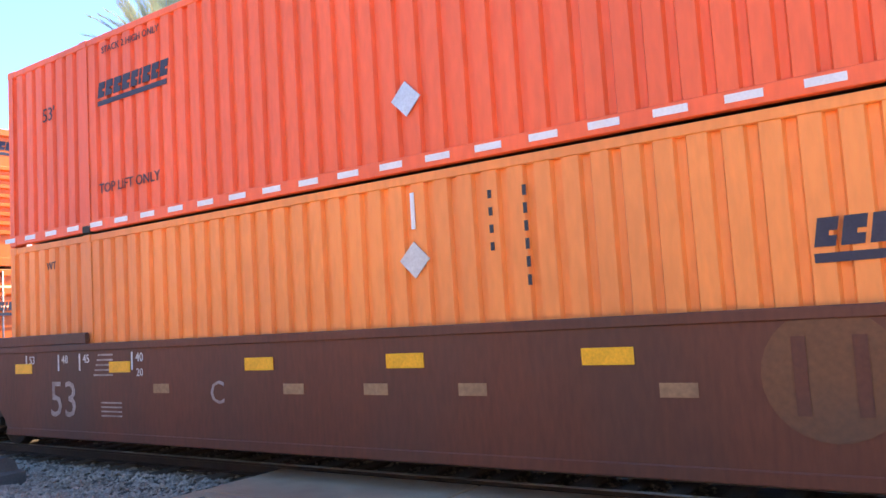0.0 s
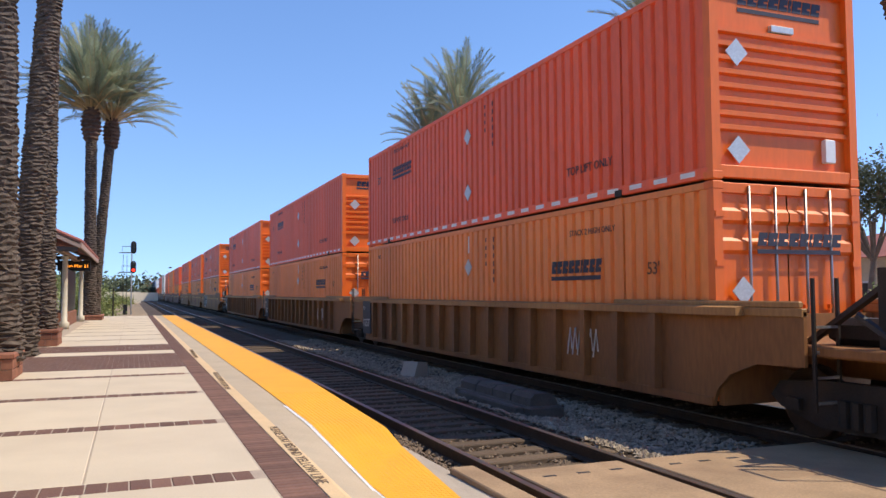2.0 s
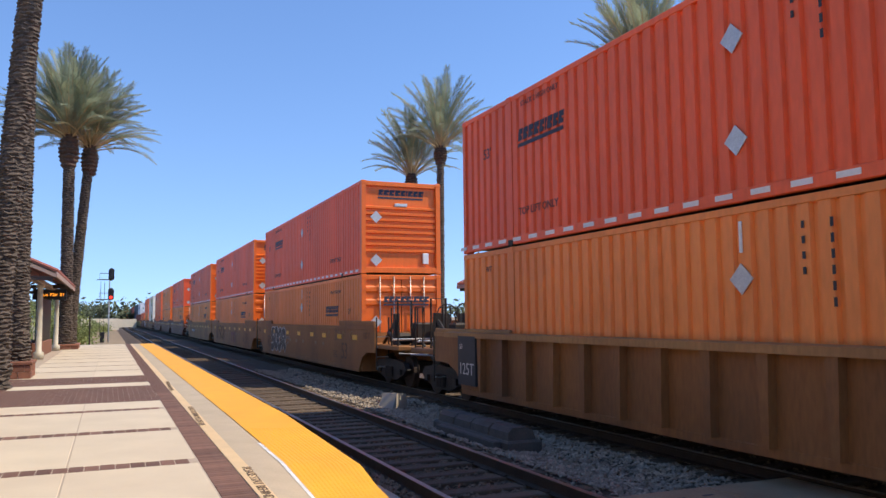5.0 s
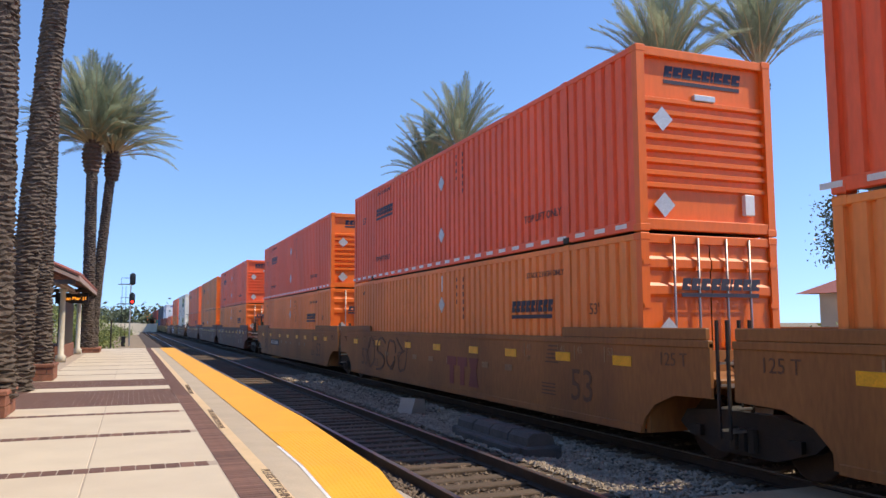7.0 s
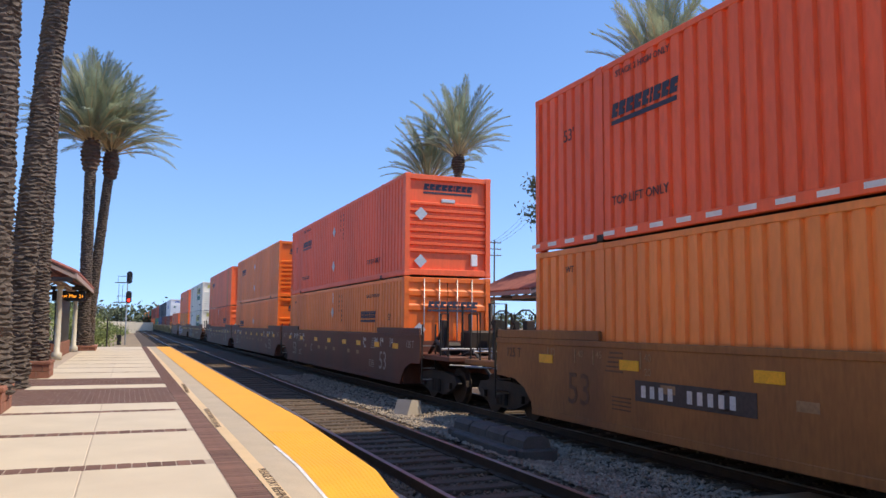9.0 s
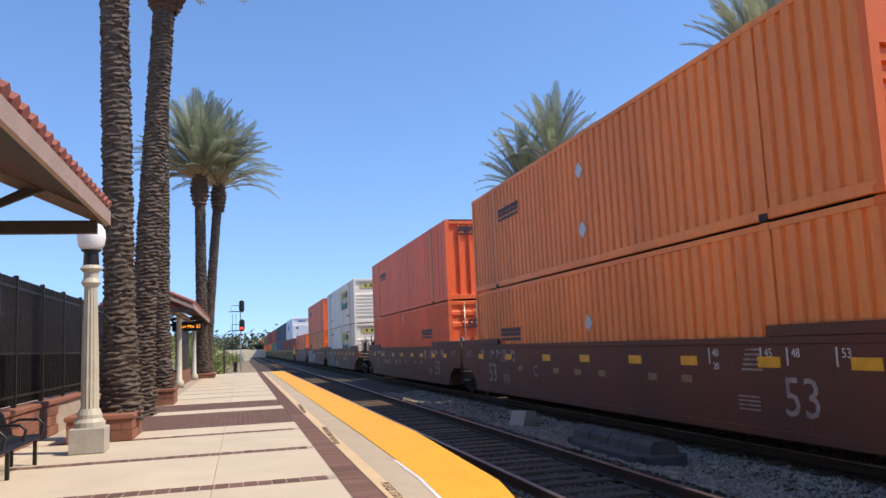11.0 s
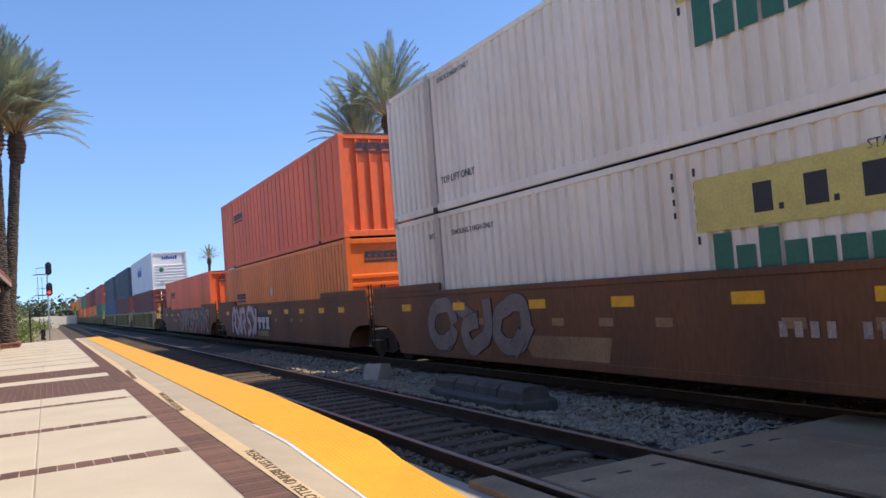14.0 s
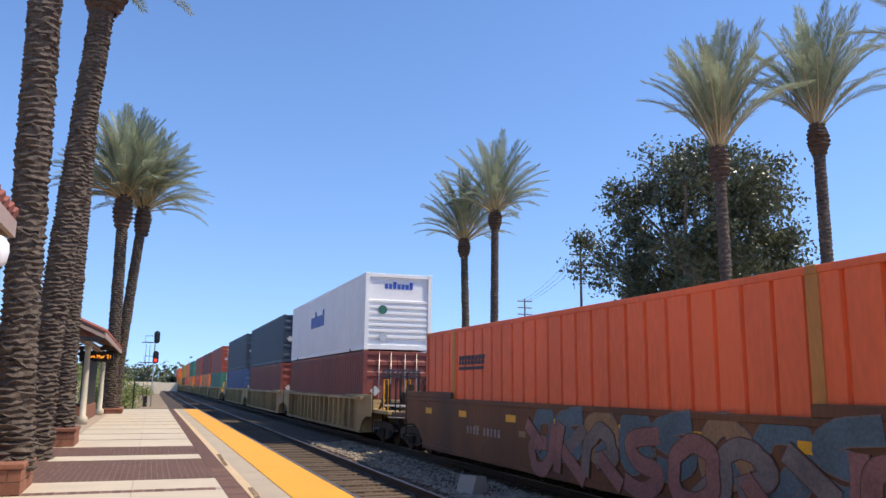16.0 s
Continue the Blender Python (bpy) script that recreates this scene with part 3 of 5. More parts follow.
        for z in (() if paint == old_paint else (0.78, 2.06)):
            part("placard", DIAMOND, placard_grey, c, at=Matrix.Translation((sx, L / 2, z)) @ pose(0, 0, 0, 0, 0, -90))
    elif brand == "lower":
        part("logo", BRAND, navy_ink, c, at=Matrix.Translation((sx + 0.008, 3.5, 1.72)) @ SIDE)
        if paint != old_paint:
            part("placard", DIAMOND, placard_grey, c, at=Matrix.Translation((sx, L / 2, 1.98)) @ pose(0, 0, 0, 0, 0, -90))
        part("reflective_bar", Build().box(sx, sx + 0.01, L / 2 - 0.025, L / 2 + 0.025, 2.3, 2.68), grey_tape, c)
    elif brand == "lower_far":
        part("logo", BRAND, navy_ink, c, at=Matrix.Translation((sx + 0.008, L - 3.0, 1.5)) @ SIDE)
        part("placard", DIAMOND, placard_grey, c, at=Matrix.Translation((sx, L / 2, 1.7)) @ pose(0, 0, 0, 0, 0, -90))
    elif brand.startswith("yellow"):
        part("brand_panel", PANEL_SIDE, sign_yellow, c, at=Matrix.Translation((sx, 4.85, 2.1)) @ SIDE)
        part("logo", LETTER_BARS, black_ink, c, at=Matrix.Translation((sx - 0.004, 4.7, 1.92)) @ SIDE)
        part("logo_second", GREEN_MESH, sign_green, c, at=Matrix.Translation((sx, 4.85, 1.15)) @ SIDE @ Matrix.Diagonal((1.75, 1.4, 1, 1)))
    elif brand == "blue":
        part("logo", BLUE_MESH, sign_blue, c, at=Matrix.Translation((sx, 9.0, 1.4)) @ SIDE @ Matrix.Scale(1.25, 4))
    if stencils:
        if brand == "yellow_low":
            side_text("STACKING 3 HIGH ONLY", 0.145, black_ink, c, sx, L - 3.6, 2.42)
            side_text("WT", 0.17, black_ink, c, sx, L - 1.9, 2.42)
            side_text("STACKING 3 HIGH ONLY", 0.145, black_ink, c, sx, 3.6, 2.42)
        elif brand == "lower":
            side_text("STACK 2 HIGH ONLY", 0.145, black_ink, c, sx, 2.95, 2.42)
            side_text("53'", 0.26, smudged_ink, c, sx, 1.3, 1.75)
            side_text("WT", 0.16, black_ink, c, sx, L - 1.2, 2.5)
        else:
            side_text("TOP LIFT ONLY", 0.2, black_ink, c, sx, 3.0, 0.6)
            side_text("TOP LIFT ONLY", 0.2, black_ink, c, sx, L - 3.2, 0.6)
            if brand == "upper":
                side_text("53'", 0.3, black_ink, c, sx, L - 1.2, 1.95)
            side_text("STACK 2 HIGH ONLY", 0.14, black_ink, c, sx, L - 3.3, 2.62)
        # unreadable number, upright
        nb = Build()
        for k in range(4):
            nb.box(sx, sx + 0.006, 7.1, 7.14, 2.5 - k * 0.17, 2.58 - k * 0.17)
        for k in range(6):
            nb.box(sx, sx + 0.006, 6.72, 6.76, 2.48 - k * 0.17, 2.58 - k * 0.17)
        part("number_bars", nb, black_ink, c)
    return c


# ---- the train: well cars ----
def truck(parent, y):
    t = part("truck", Build().box(-0.95, 0.95, y - 0.16, y + 0.16, 0.32, 0.66, 0.03), steel_dark, parent, "cast steel wheel truck")
    for s in (-1, 1):
        x = s * 0.98
        part("side_frame", Build().prism([(y - 1.25, 0.5), (y - 1.1, 0.68), (y - 0.45, 0.74), (y + 0.45, 0.74), (y + 1.1, 0.68), (y + 1.25, 0.5), (y + 1.1, 0.38),
                                          (y + 0.5, 0.2), (y - 0.5, 0.2), (y - 1.1, 0.38)], "x", x - 0.07, x + 0.07), steel_dark, t)
        for k in range(3):
            part("spring", Build().lathe(x + s * 0.09, y - 0.16 + 0.16 * k, [(0.07, 0.26), (0.07, 0.55)], 8), steel_dark, t)
        for yy in (y - 0.86, y + 0.86):
            w = Build()
            prof = [(0.10, -0.09), (0.40, -0.07), (0.42, -0.06), (0.42, 0.05), (0.455, 0.06), (0.455, 0.08), (0.1, 0.09)]
            n = 20
            i = len(w.v)
            for r, xx in prof:
                for a in range(n):
                    w.v.append((s * (0.76 - xx), yy + r * math.cos(a * 2 * math.pi / n), 0.43 + r * math.sin(a * 2 * math.pi / n)))
            for j in range(len(prof) - 1):
                for a in range(n):
                    w.f.append((j * n + a, j * n + (a + 1) % n, (j + 1) * n + (a + 1) % n, (j + 1) * n + a))
            w.f += [tuple(range(n)), tuple((len(prof) - 1) * n + a for a in range(n))]
            part("wheel", w, rail_side, t, "steel wheel")
            part("bearing_cap", Build().prism([(yy - 0.1, 0.36), (yy + 0.1, 0.36), (yy + 0.1, 0.5), (yy - 0.1, 0.5)], "x", *sorted((x + s * 0.06, x + s * 0.14))), steel_dark, t)


def ribbon(pts, half, x0, x1):
    """A flat painted band along points (y, z) on the plane x."""
    b = Build()
    n = len(pts)
    rim = []
    for k in range(n):
        (ya, za), (yb, zb) = pts[max(0, k - 1)], pts[min(n - 1, k + 1)]
        d = max(1e-6, math.hypot(yb - ya, zb - za))
        rim.append(((zb - za) / d * half, -(yb - ya) / d * half))
    for k, ((y, z), (dy, dz)) in enumerate(zip(pts, rim)):
        xf = x0 - 0.00006 * k
        b.v += [(xf, y + dy, z + dz), (xf, y - dy, z - dz), (x1, y + dy, z + dz), (x1, y - dy, z - dz)]
    for k in range(n - 1):
        i = 4 * k
        b.f += [(i, i + 1, i + 5, i + 4), (i + 2, i + 6, i + 7, i + 3), (i, i + 4, i + 6, i + 2), (i + 1, i + 3, i + 7, i + 5)]
    b.f += [(0, 2, 3, 1), (4 * n - 4, 4 * n - 3, 4 * n - 1, 4 * n - 2)]
    return b


def strokes_of(kind, w, h):
    """Strokes of one sprayed letter shape in a box w by h, as lists of (u, v)."""
    arch = [(0.08 * w + 0.32 * w * (1 - math.cos(a * math.pi / 8)), h * (0.55 + 0.38 * math.sin(a * math.pi / 8))) for a in range(9)]
    if kind == 0:
        return [[(0.08 * w, 0.05 * h)] + arch + [(0.55 * w, 0.42 * h), (0.3 * w, 0.4 * h)], [(0.4 * w, 0.45 * h), (0.9 * w, 0.04 * h)]]
    if kind == 1:
        return [[(0.2 * w, 0.96 * h), (0.12 * w, 0.5 * h), (0.15 * w, 0.05 * h)], [(0.85 * w, 0.95 * h), (0.25 * w, 0.5 * h)], [(0.3 * w, 0.55 * h), (0.95 * w, 0.03 * h)]]
    if kind == 2:
        return [[(0.85 * w, 0.85 * h), (0.5 * w, 0.95 * h), (0.15 * w, 0.8 * h), (0.2 * w, 0.58 * h), (0.6 * w, 0.48 * h), (0.85 * w, 0.3 * h), (0.7 * w, 0.1 * h), (0.15 * w, 0.06 * h)]]
    return [[(0.5 * w + 0.36 * w * math.cos(a * 0.5236), 0.5 * h + 0.42 * h * math.sin(a * 0.5236)) for a in range(13)], [(0.5 * w, 0.05 * h), (0.75 * w, 0.3 * h)]]


def graffiti(seed, y0, y1, z0, z1, fills, outline, parent, n=7, proud=0.0, wide=0.11, kinds=(0, 1, 0, 2, 3), edge=0.018):
    """A row of sprayed letter shapes: broad bands over a darker, wider edge; read from the platform, so y runs backwards."""
    r = random.Random(seed)
    w, h = (y1 - y0) / n, z1 - z0
    for k in range(n):
        for j, line in enumerate(strokes_of(kinds[k % len(kinds)], w * 1.12, h)):
            if (k * 7 + seed) % 3 == 0:
                line = [(1.05 * w - u, h - v) for u, v in line]
            pts = [(min(y1, max(y0, y1 - w * k - u - 0.12 * (v / h - 0.5) + r.uniform(-0.07, 0.07))), z0 + min(h, max(0.0, v + r.uniform(-0.06, 0.06)))) for u, v in line]
            for _ in range(2):
                fine = [pts[0]]
                for p, q in zip(pts, pts[1:]):
                    fine += [(0.75 * p[0] + 0.25 * q[0], 0.75 * p[1] + 0.25 * q[1]), (0.25 * p[0] + 0.75 * q[0], 0.25 * p[1] + 0.75 * q[1])]
                pts = fine + [pts[-1]]
            x = -1.386 - proud - 0.0062 * ((k * 2 + j) % 3)
            if wide > 0.05:
                part("graffiti_outline", ribbon(pts, wide + edge, x, -1.379), outline, parent)
                part("graffiti_field", ribbon(pts, wide, x - 0.0032, x), fills[(k + j) % len(fills)], parent, "spray-painted graffiti letter shape")
            else:
                part("graffiti_stroke", ribbon(pts, wide, x, -1.379), outline, parent, "sprayed loop of dark paint")


def well_car(label, paint, ribbed, near, far, extras="", sills=None):
    """One unit, with its truck under the near end. Origin below the container's near end, at rail height."""
    c = thing("well_car", label, "freight railcar", "units of the train")
    S = 1.38
    extras = extras.split()
    n_end = -1.5 if near == "joint" else -3.3
    f_end = L + 1.5 if far == "joint" else L + 3.3
    top = 1.52 if ribbed else 1.60
    out = [(-1.5, top), (-1.5, 0.9), (-0.75, 0.88), (-0.32, 0.72), (-0.08, 0.5), (0.0, 0.32), (L, 0.32), (L + 0.08, 0.5), (L + 0.32, 0.72), (L + 0.75, 0.88), (L + 1.5, 0.9), (L + 1.5, top)]
    for s in (-1, 1):
        x0, x1 = sorted((s * S, s * (S - 0.05)))
        side = part("side_sill", Build().prism(out, "x", x0, x1), paint, c, "deep plate side of the well")
        part("top_chord", Build().box(*sorted((s * (S + 0.02), s * (S - 0.06))), -1.5, L + 1.5, top - 0.06, top + 0.04, 0.01), sills or paint, side)
        part("bottom_chord", Build().box(*sorted((s * (S + 0.015), s * (S - 0.06))), 0.0, L - 0.0, 0.28, 0.40, 0.01), paint, side)
        for y0, y1 in ((-1.45, 2.2), (L - 2.2, L + 1.45)):
            part("end_reinforcement", Build().box(*sorted((s * (S + 0.01), s * (S - 0.05))), y0, y1, top + 0.04, top + (0.12 if ribbed else 0.20), 0.015), sills or paint, side)
        if ribbed and s == -1:
            for k in range(16):
                y = 1.1 + k * (L - 2.2) / 15
                part("side_post", Build().prism([(y - 0.05, 0.4), (y + 0.05, 0.4), (y + 0.085, 1.46), (y - 0.085, 1.46)], "x", -S - 0.13, -S + 0.01), paint, side)
            part("upper_flange", Build().prism([(-S - 0.15, 1.46), (-S, 1.46), (-S, 1.58), (-S - 0.15, 1.56)], "y", -0.6, L + 0.6), sills or paint, side)
    part("floor_beam", Build().box(-1.3, 1.3, 0.6, L - 0.6, 0.25, 0.33), steel_dark, c)
    for y0, y1 in ((n_end, -0.12), (L + 0.12, f_end)):
        part("end_platform", Build().box(-1.3, 1.3, y0, y1, 1.02, 1.14, 0.02).box(-0.35, 0.35, y0 - 0.2, y1 + 0.2, 0.72, 1.02, 0.02), paint, c)
        part("end_bulkhead", Build().prism([(-1.32, 0.3), (1.32, 0.3), (1.32, 1.45), (-1.32, 1.45)], "y", *((-0.13, -0.04) if y0 < 0 else (L + 0.04, L + 0.13))), paint, c)
    truck(c, -1.715 if near == "joint" else -1.9)
    if far != "joint":
        truck(c, L + 1.9)
    for kind, s in ((near, -1), (far, 1)):
        e = 0 if s < 0 else L
        if kind == "joint":
            part("jumper_hose", Build().tube([(-0.6, e + s * 0.9, 1.35), (-0.5, e + s * 1.4, 1.05), (-0.3, e + s * 1.9, 1.25), (-0.1, e + s * 2.4, 1.0)], 0.03), steel_dark, c, smooth=True)
            part("bright_casting", Build().box(-0.5, 0.1, e + s * 1.2 - 0.3, e + s * 1.2 + 0.3, 1.14, 1.4, 0.06), steel_bright, c)
        else:
            for xx in (-1.0, 0.95):
                part("end_post", Build().box(xx - 0.07, xx + 0.07, *sorted((e + s * 2.2, e + s * 2.36)), 1.1, 2.0, 0.01), steel_dark, c)
                part("brace", Build().tube([(xx, e + s * 2.3, 1.85), (xx, e + s * 1.2, 1.15)], 0.05, 5), steel_dark, c)
            part("cut_lever", Build().tube([(-1.3, e + s * 3.3, 0.95), (-0.4, e + s * 3.35, 0.9), (-0.2, e + s * 3.6, 1.05)], 0.018, 5), steel_bright, c)
            part("air_hose", Build().tube([(0.35, e + s * 3.2, 0.75), (0.38, e + s * 3.6, 0.5), (0.2, e + s * 4.0, 0.35)], 0.035, 6), steel_dark, c)
            part("cross_pipe", Build().tube([(-1.3, e + s * 2.8, 1.3), (1.3, e + s * 2.8, 1.3)], 0.03, 5), steel_bright, c)
            part("brake_cylinder", Build().box(-0.9, -0.45, *sorted((e + s * 1.4, e + s * 2.1)), 1.14, 1.45, 0.08), steel_dark, c)
            part("coupler", Build().box(-0.12, 0.12, *sorted((e + s * 3.0, e + s * 3.74)), 0.72, 0.98, 0.03), steel_dark, c)
            for xx in (-1.25, -0.5, 0.5, 1.25):
                part("hand_rail", Build().tube([(xx, e + s * 3.1, 1.1), (xx, e + s * 3.1, 2.15), (xx, e + s * 2.6, 2.15), (xx, e + s * 2.6, 1.1)], 0.022), yellow_tape if "yellow_rails" in extras else steel_dark, c)
            part("brake_wheel", Build().tube([(0.15 + 0.3 * math.cos(a * 0.6283), e + s * 3.16, 1.95 + 0.3 * math.sin(a * 0.6283)) for a in range(11)], 0.02), steel_dark, c)
            part("end_ladder", Build().tube([(-1.05, e + s * 2.55, 1.1), (-1.05, e + s * 2.55, 2.35), (-0.65, e + s * 2.55, 2.35), (-0.65, e + s * 2.55, 1.1)], 0.03, 5), steel_dark, c)
            part("equipment_box", Build().box(-0.55, 0.35, *sorted((e + s * 2.2, e + s * 2.75)), 1.14, 1.75, 0.05), steel_dark, c, "dark control box on the end deck")
            part("hose_loop", Build().tube([(-1.15, e + s * 2.0, 1.5), (-0.9, e + s * 2.6, 1.0), (-0.7, e + s * 3.3, 1.3), (-0.3, e + s * 3.6, 0.6), (0.2, e + s * 3.4, 0.9)], 0.045, 6), black_ink, c)
            part("brake_stand", Build().box(0.05, 0.25, *sorted((e + s * 2.9, e + s * 3.12)), 1.1, 2.0, 0.02), steel_dark, c)
        for k in range(4):
            part("ladder_rung", Build().box(-1.36, -1.0, e + s * 1.62 - 0.015, e + s * 1.62 + 0.015, 0.5 + 0.28 * k, 0.53 + 0.28 * k), steel_bright, c)
        for xx in (-1.36, -1.0):
            part("ladder_rail", Build().box(xx - 0.015, xx + 0.015, e + s * 1.62 - 0.02, e + s * 1.62 + 0.02, 0.42, 1.9), steel_dark, c)
    # markings
    sx = -S - 0.006 - (0.0 if not ribbed else 0.0)
    rf = mesh_of("reflector", Build().box(-0.004, 0.004, -0.24, 0.24, -0.075, 0.075), yellow_tape)
    if not ribbed:
        for y in (0.45, 2.2, *(() if "emblem" in extras else (4.2,)), 6.0, 8.2, 10.35, 13.1, L - 0.5):
            part("reflector", rf, yellow_tape, c, at=(sx, y, 1.3))
        for y in (*(() if "emblem" in extras else (4.3,)), 5.4, 7.4, 8.6, 9.8, 12.2):
            part("faded_stencil", Build().box(sx - 0.003, sx + 0.003, y - 0.16, y + 0.16, 0.95, 1.07), patch_tan, c)
    if "numbers" in extras:
        big, small_ink = (faded_ink, white_ink) if paint == car_maroon else (smudged_ink, patch_tan)
        for e, d in ((0, 1), (L, -1)):
            side_text("53", 0.74, big, c, sx, e + d * 1.6, 0.82)
            for words, o in (("53", 0.15), ("48", 1.05), ("45", 1.6), ("40", 2.85)):
                side_text(words, 0.17, small_ink, c, sx, e + d * (o + 0.6), 1.42)
                part("stencil_tick", Build().box(sx - 0.003, sx + 0.003, e + d * (o + 0.6) + 0.15, e + d * (o + 0.6) + 0.18, 1.26, 1.5), small_ink, c)
            side_text("20", 0.15, small_ink, c, sx, e + d * 3.45, 1.22)
            tb = Build()
            for k in range(5):
                tb.box(sx - 0.003, sx + 0.003, e + d * 2.6 - 0.24, e + d * 2.6 + 0.22 - 0.03 * k, 1.18 + 0.07 * k, 1.205 + 0.07 * k)
            for k in range(4):
                tb.box(sx - 0.003, sx + 0.003, e + d * 2.75 - 0.28, e + d * 2.75 + 0.2, 0.62 + 0.06 * k, 0.64 + 0.06 * k)
            part("small_print_bars", tb, big, c)
            side_text("125 T", 0.26, big, c, sx, e - d * 0.75, 1.36)
        side_text("C", 0.4, big, c, sx, L - 5.0, 0.95)
    if "plate" in extras:
        for e, d in ((L, -1),):
            part("black_panel", Build().box(sx - 0.145, sx + 0.0, e + d * 0.55 - 0.42, e + d * 0.55 + 0.42, 0.5, 1.5), black_ink, c)
            side_text("125T", 0.34, white_ink, c, sx - 0.15, e + d * 0.55, 0.82)
            side_text("53", 0.15, white_ink, c, sx - 0.15, e + d * 0.55 + 0.25, 1.28)
    if "emblem" in extras:
        part("round_emblem", Build().lathe(0, 0, [(0.5, -0.003), (0.5, 0.003)], 28), car_brown, c, "faded round emblem", at=Matrix.Translation((sx, 4.25, 1.12)) @ SIDE)
        for u0, u1, v0, v1 in ((-0.26, -0.16, -0.3, 0.3), (0.16, 0.26, -0.3, 0.3)):
            part("emblem_bar", Build().box(u0, u1, v0, v1, 0, 0.005), car_maroon, c, at=Matrix.Translation((sx - 0.006, 4.25, 1.12)) @ SIDE)
    if "number" in extras:
        ys = 11.8 if "far" in extras else 4.6
        nb = Build()
        for k in range(10):
            if k != 4:
                nb.box(sx - 0.006, sx + 0.0, ys + 1.0 - k * 0.2 - 0.1, ys + 1.0 - k * 0.2, 0.86, 1.03)
        if paint == car_tan:
            part("number_patch", Build().box(sx - 0.002, sx + 0.002, ys - 1.25, ys + 1.15, 0.8, 1.1), graffiti_dark, c)
        part("number_bars", nb, white_ink if paint == car_tan else (big if "numbers" in extras else faded_ink), c)
    if "letters" in extras or "white_letters" in extras:
        white = "white_letters" in extras
        o = 1.6 if white else -1.0
        if white:
            part("letter_patch", Build().box(sx - 0.001, sx + 0.003, 8.15, 10.35, 0.62, 1.3), black_ink, c)
        for k, y in enumerate((7.0 + o, 7.62 + o, 8.24 + o)):
            z = 0.68 if white else 0.5
            part("brand_shape", Build().prism([(y - 0.12, z), (y + 0.12, z), (y + 0.12, 0.92), (y + 0.27, 0.92), (y + 0.27, 1.12), (y - 0.27, 1.12), (y - 0.27, 0.92), (y - 0.12, 0.92)] if k else
                                              [(y - 0.26, z), (y + 0.26, z), (y + 0.14, 0.86), (y + 0.26, 1.12), (y - 0.26, 1.12), (y - 0.14, 0.86)], "x", sx - 0.004, sx + 0.002), white_ink if white else maroon_box, c)
    if "bubble_graffiti" in extras:
        graffiti(10, 10.7, 13.95, 0.56, 1.44, [graffiti_dark], white_ink, c, 4, 0.0, 0.15, (2, 3, 3, 0), 0.035)
        for k, words in enumerate(("LAST", "FRYDAY", "OF")):
            side_text(words, 0.19, faded_ink, c, sx, 10.3 - 0.03 * k, 1.3 - 0.22 * k)
    if "limits" in extras:
        side_text("A", 0.3, white_ink, c, sx, 9.5, 0.93)
        side_text("WELL LD LMT", 0.12, faded_ink, c, sx, 8.5, 1.32)
    if "grey_graffiti" in extras:
        graffiti(5, 10.6, 14.6, 0.46, 1.42, [graffiti_grey], black_ink, c, 3, 0.0, 0.15, (3, 0, 3))
    if "loop_graffiti" in extras:
        graffiti(9, 10.4, 14.3, 0.5, 1.5, [car_tan], smudged_ink, c, 4, 0.0, 0.028, (3, 2, 3, 0))
    if "pink_graffiti" in extras:
        graffiti(12, 10.4, 14.3, 0.46, 1.5, [graffiti_pink, graffiti_blue, graffiti_grey], black_ink, c, 5, 0.0, 0.13, (3, 2, 3))
        graffiti(11, 10.2, 14.6, 0.4, 1.54, [graffiti_pale], smudged_ink, c, 5, 0.014, 0.12, (0, 1, 0, 2, 1))
    if "colour_graffiti" in extras:
        graffiti(23, 0.2, 9.4, 0.7, 1.55, [graffiti_blue, graffiti_blue, patch_tan], graffiti_grey, c, 9, 0.0, 0.15, (3, 2, 3))
        graffiti(21, 0.4, 9.6, 0.36, 1.3, [graffiti_pink, graffiti_pink, graffiti_grey], smudged_ink, c, 8, 0.014, 0.13)
    if "scribble" in extras:
        sc = Build()
        for k in range(6):
            sc.tube([(sx - 0.012, 3.6 - 0.16 * k, 0.7), (sx - 0.012, 3.5 - 0.16 * k, 1.15), (sx - 0.012, 3.45 - 0.16 * k, 0.8)], 0.014, 4)
        part("graffiti_stroke", sc, white_ink, c)
    if "tan_patch" in extras:
        part("paint_patch", Build().prism([(8.6, 0.42), (10.6, 0.42), (10.9, 0.78), (8.5, 0.78)], "x", sx, sx + 0.01), patch_tan, c)
    return c


def ride(ob, y0, z):
    MOVERS.append((ob, y0, z))


PROTO = {}


def unit(y0, car_args, lower, upper, lift=0.0):
    """Puts one car with its boxes on the track; later ones of a kind are copies."""
    for make, args, z in ((well_car, car_args, 0.0), (container, lower, 0.34), (container, upper, 3.235)):
        if args is None:
            continue
        key = (z == 0.0, tuple(sorted((k, v.name if hasattr(v, "name") else v) for k, v in args.items())))
        if key in PROTO:
            ob = copy_thing(PROTO[key], pose(TRAIN_X, y0, z))
        else:
            ob = PROTO[key] = make(**args)
        ride(ob, y0, z + (lift if z else 0.0))


RED_TOP = dict(label="red-orange container with ribbed end and white dashes, stacked on top", paint=red_paint, end="ribs", end_mat=sunlit_end_paint, dashes=True, brand="upper", stencils=True)
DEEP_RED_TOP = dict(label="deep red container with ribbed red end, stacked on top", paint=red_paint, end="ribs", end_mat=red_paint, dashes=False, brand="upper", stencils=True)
ORANGE_LOW = dict(label="faded orange container with closed steel doors, riding in a well", paint=orange_paint, end="doors", end_mat=sunlit_end_paint, brand="lower", stencils=True)
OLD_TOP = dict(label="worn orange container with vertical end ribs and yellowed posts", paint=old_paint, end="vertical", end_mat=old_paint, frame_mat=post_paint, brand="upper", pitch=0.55)
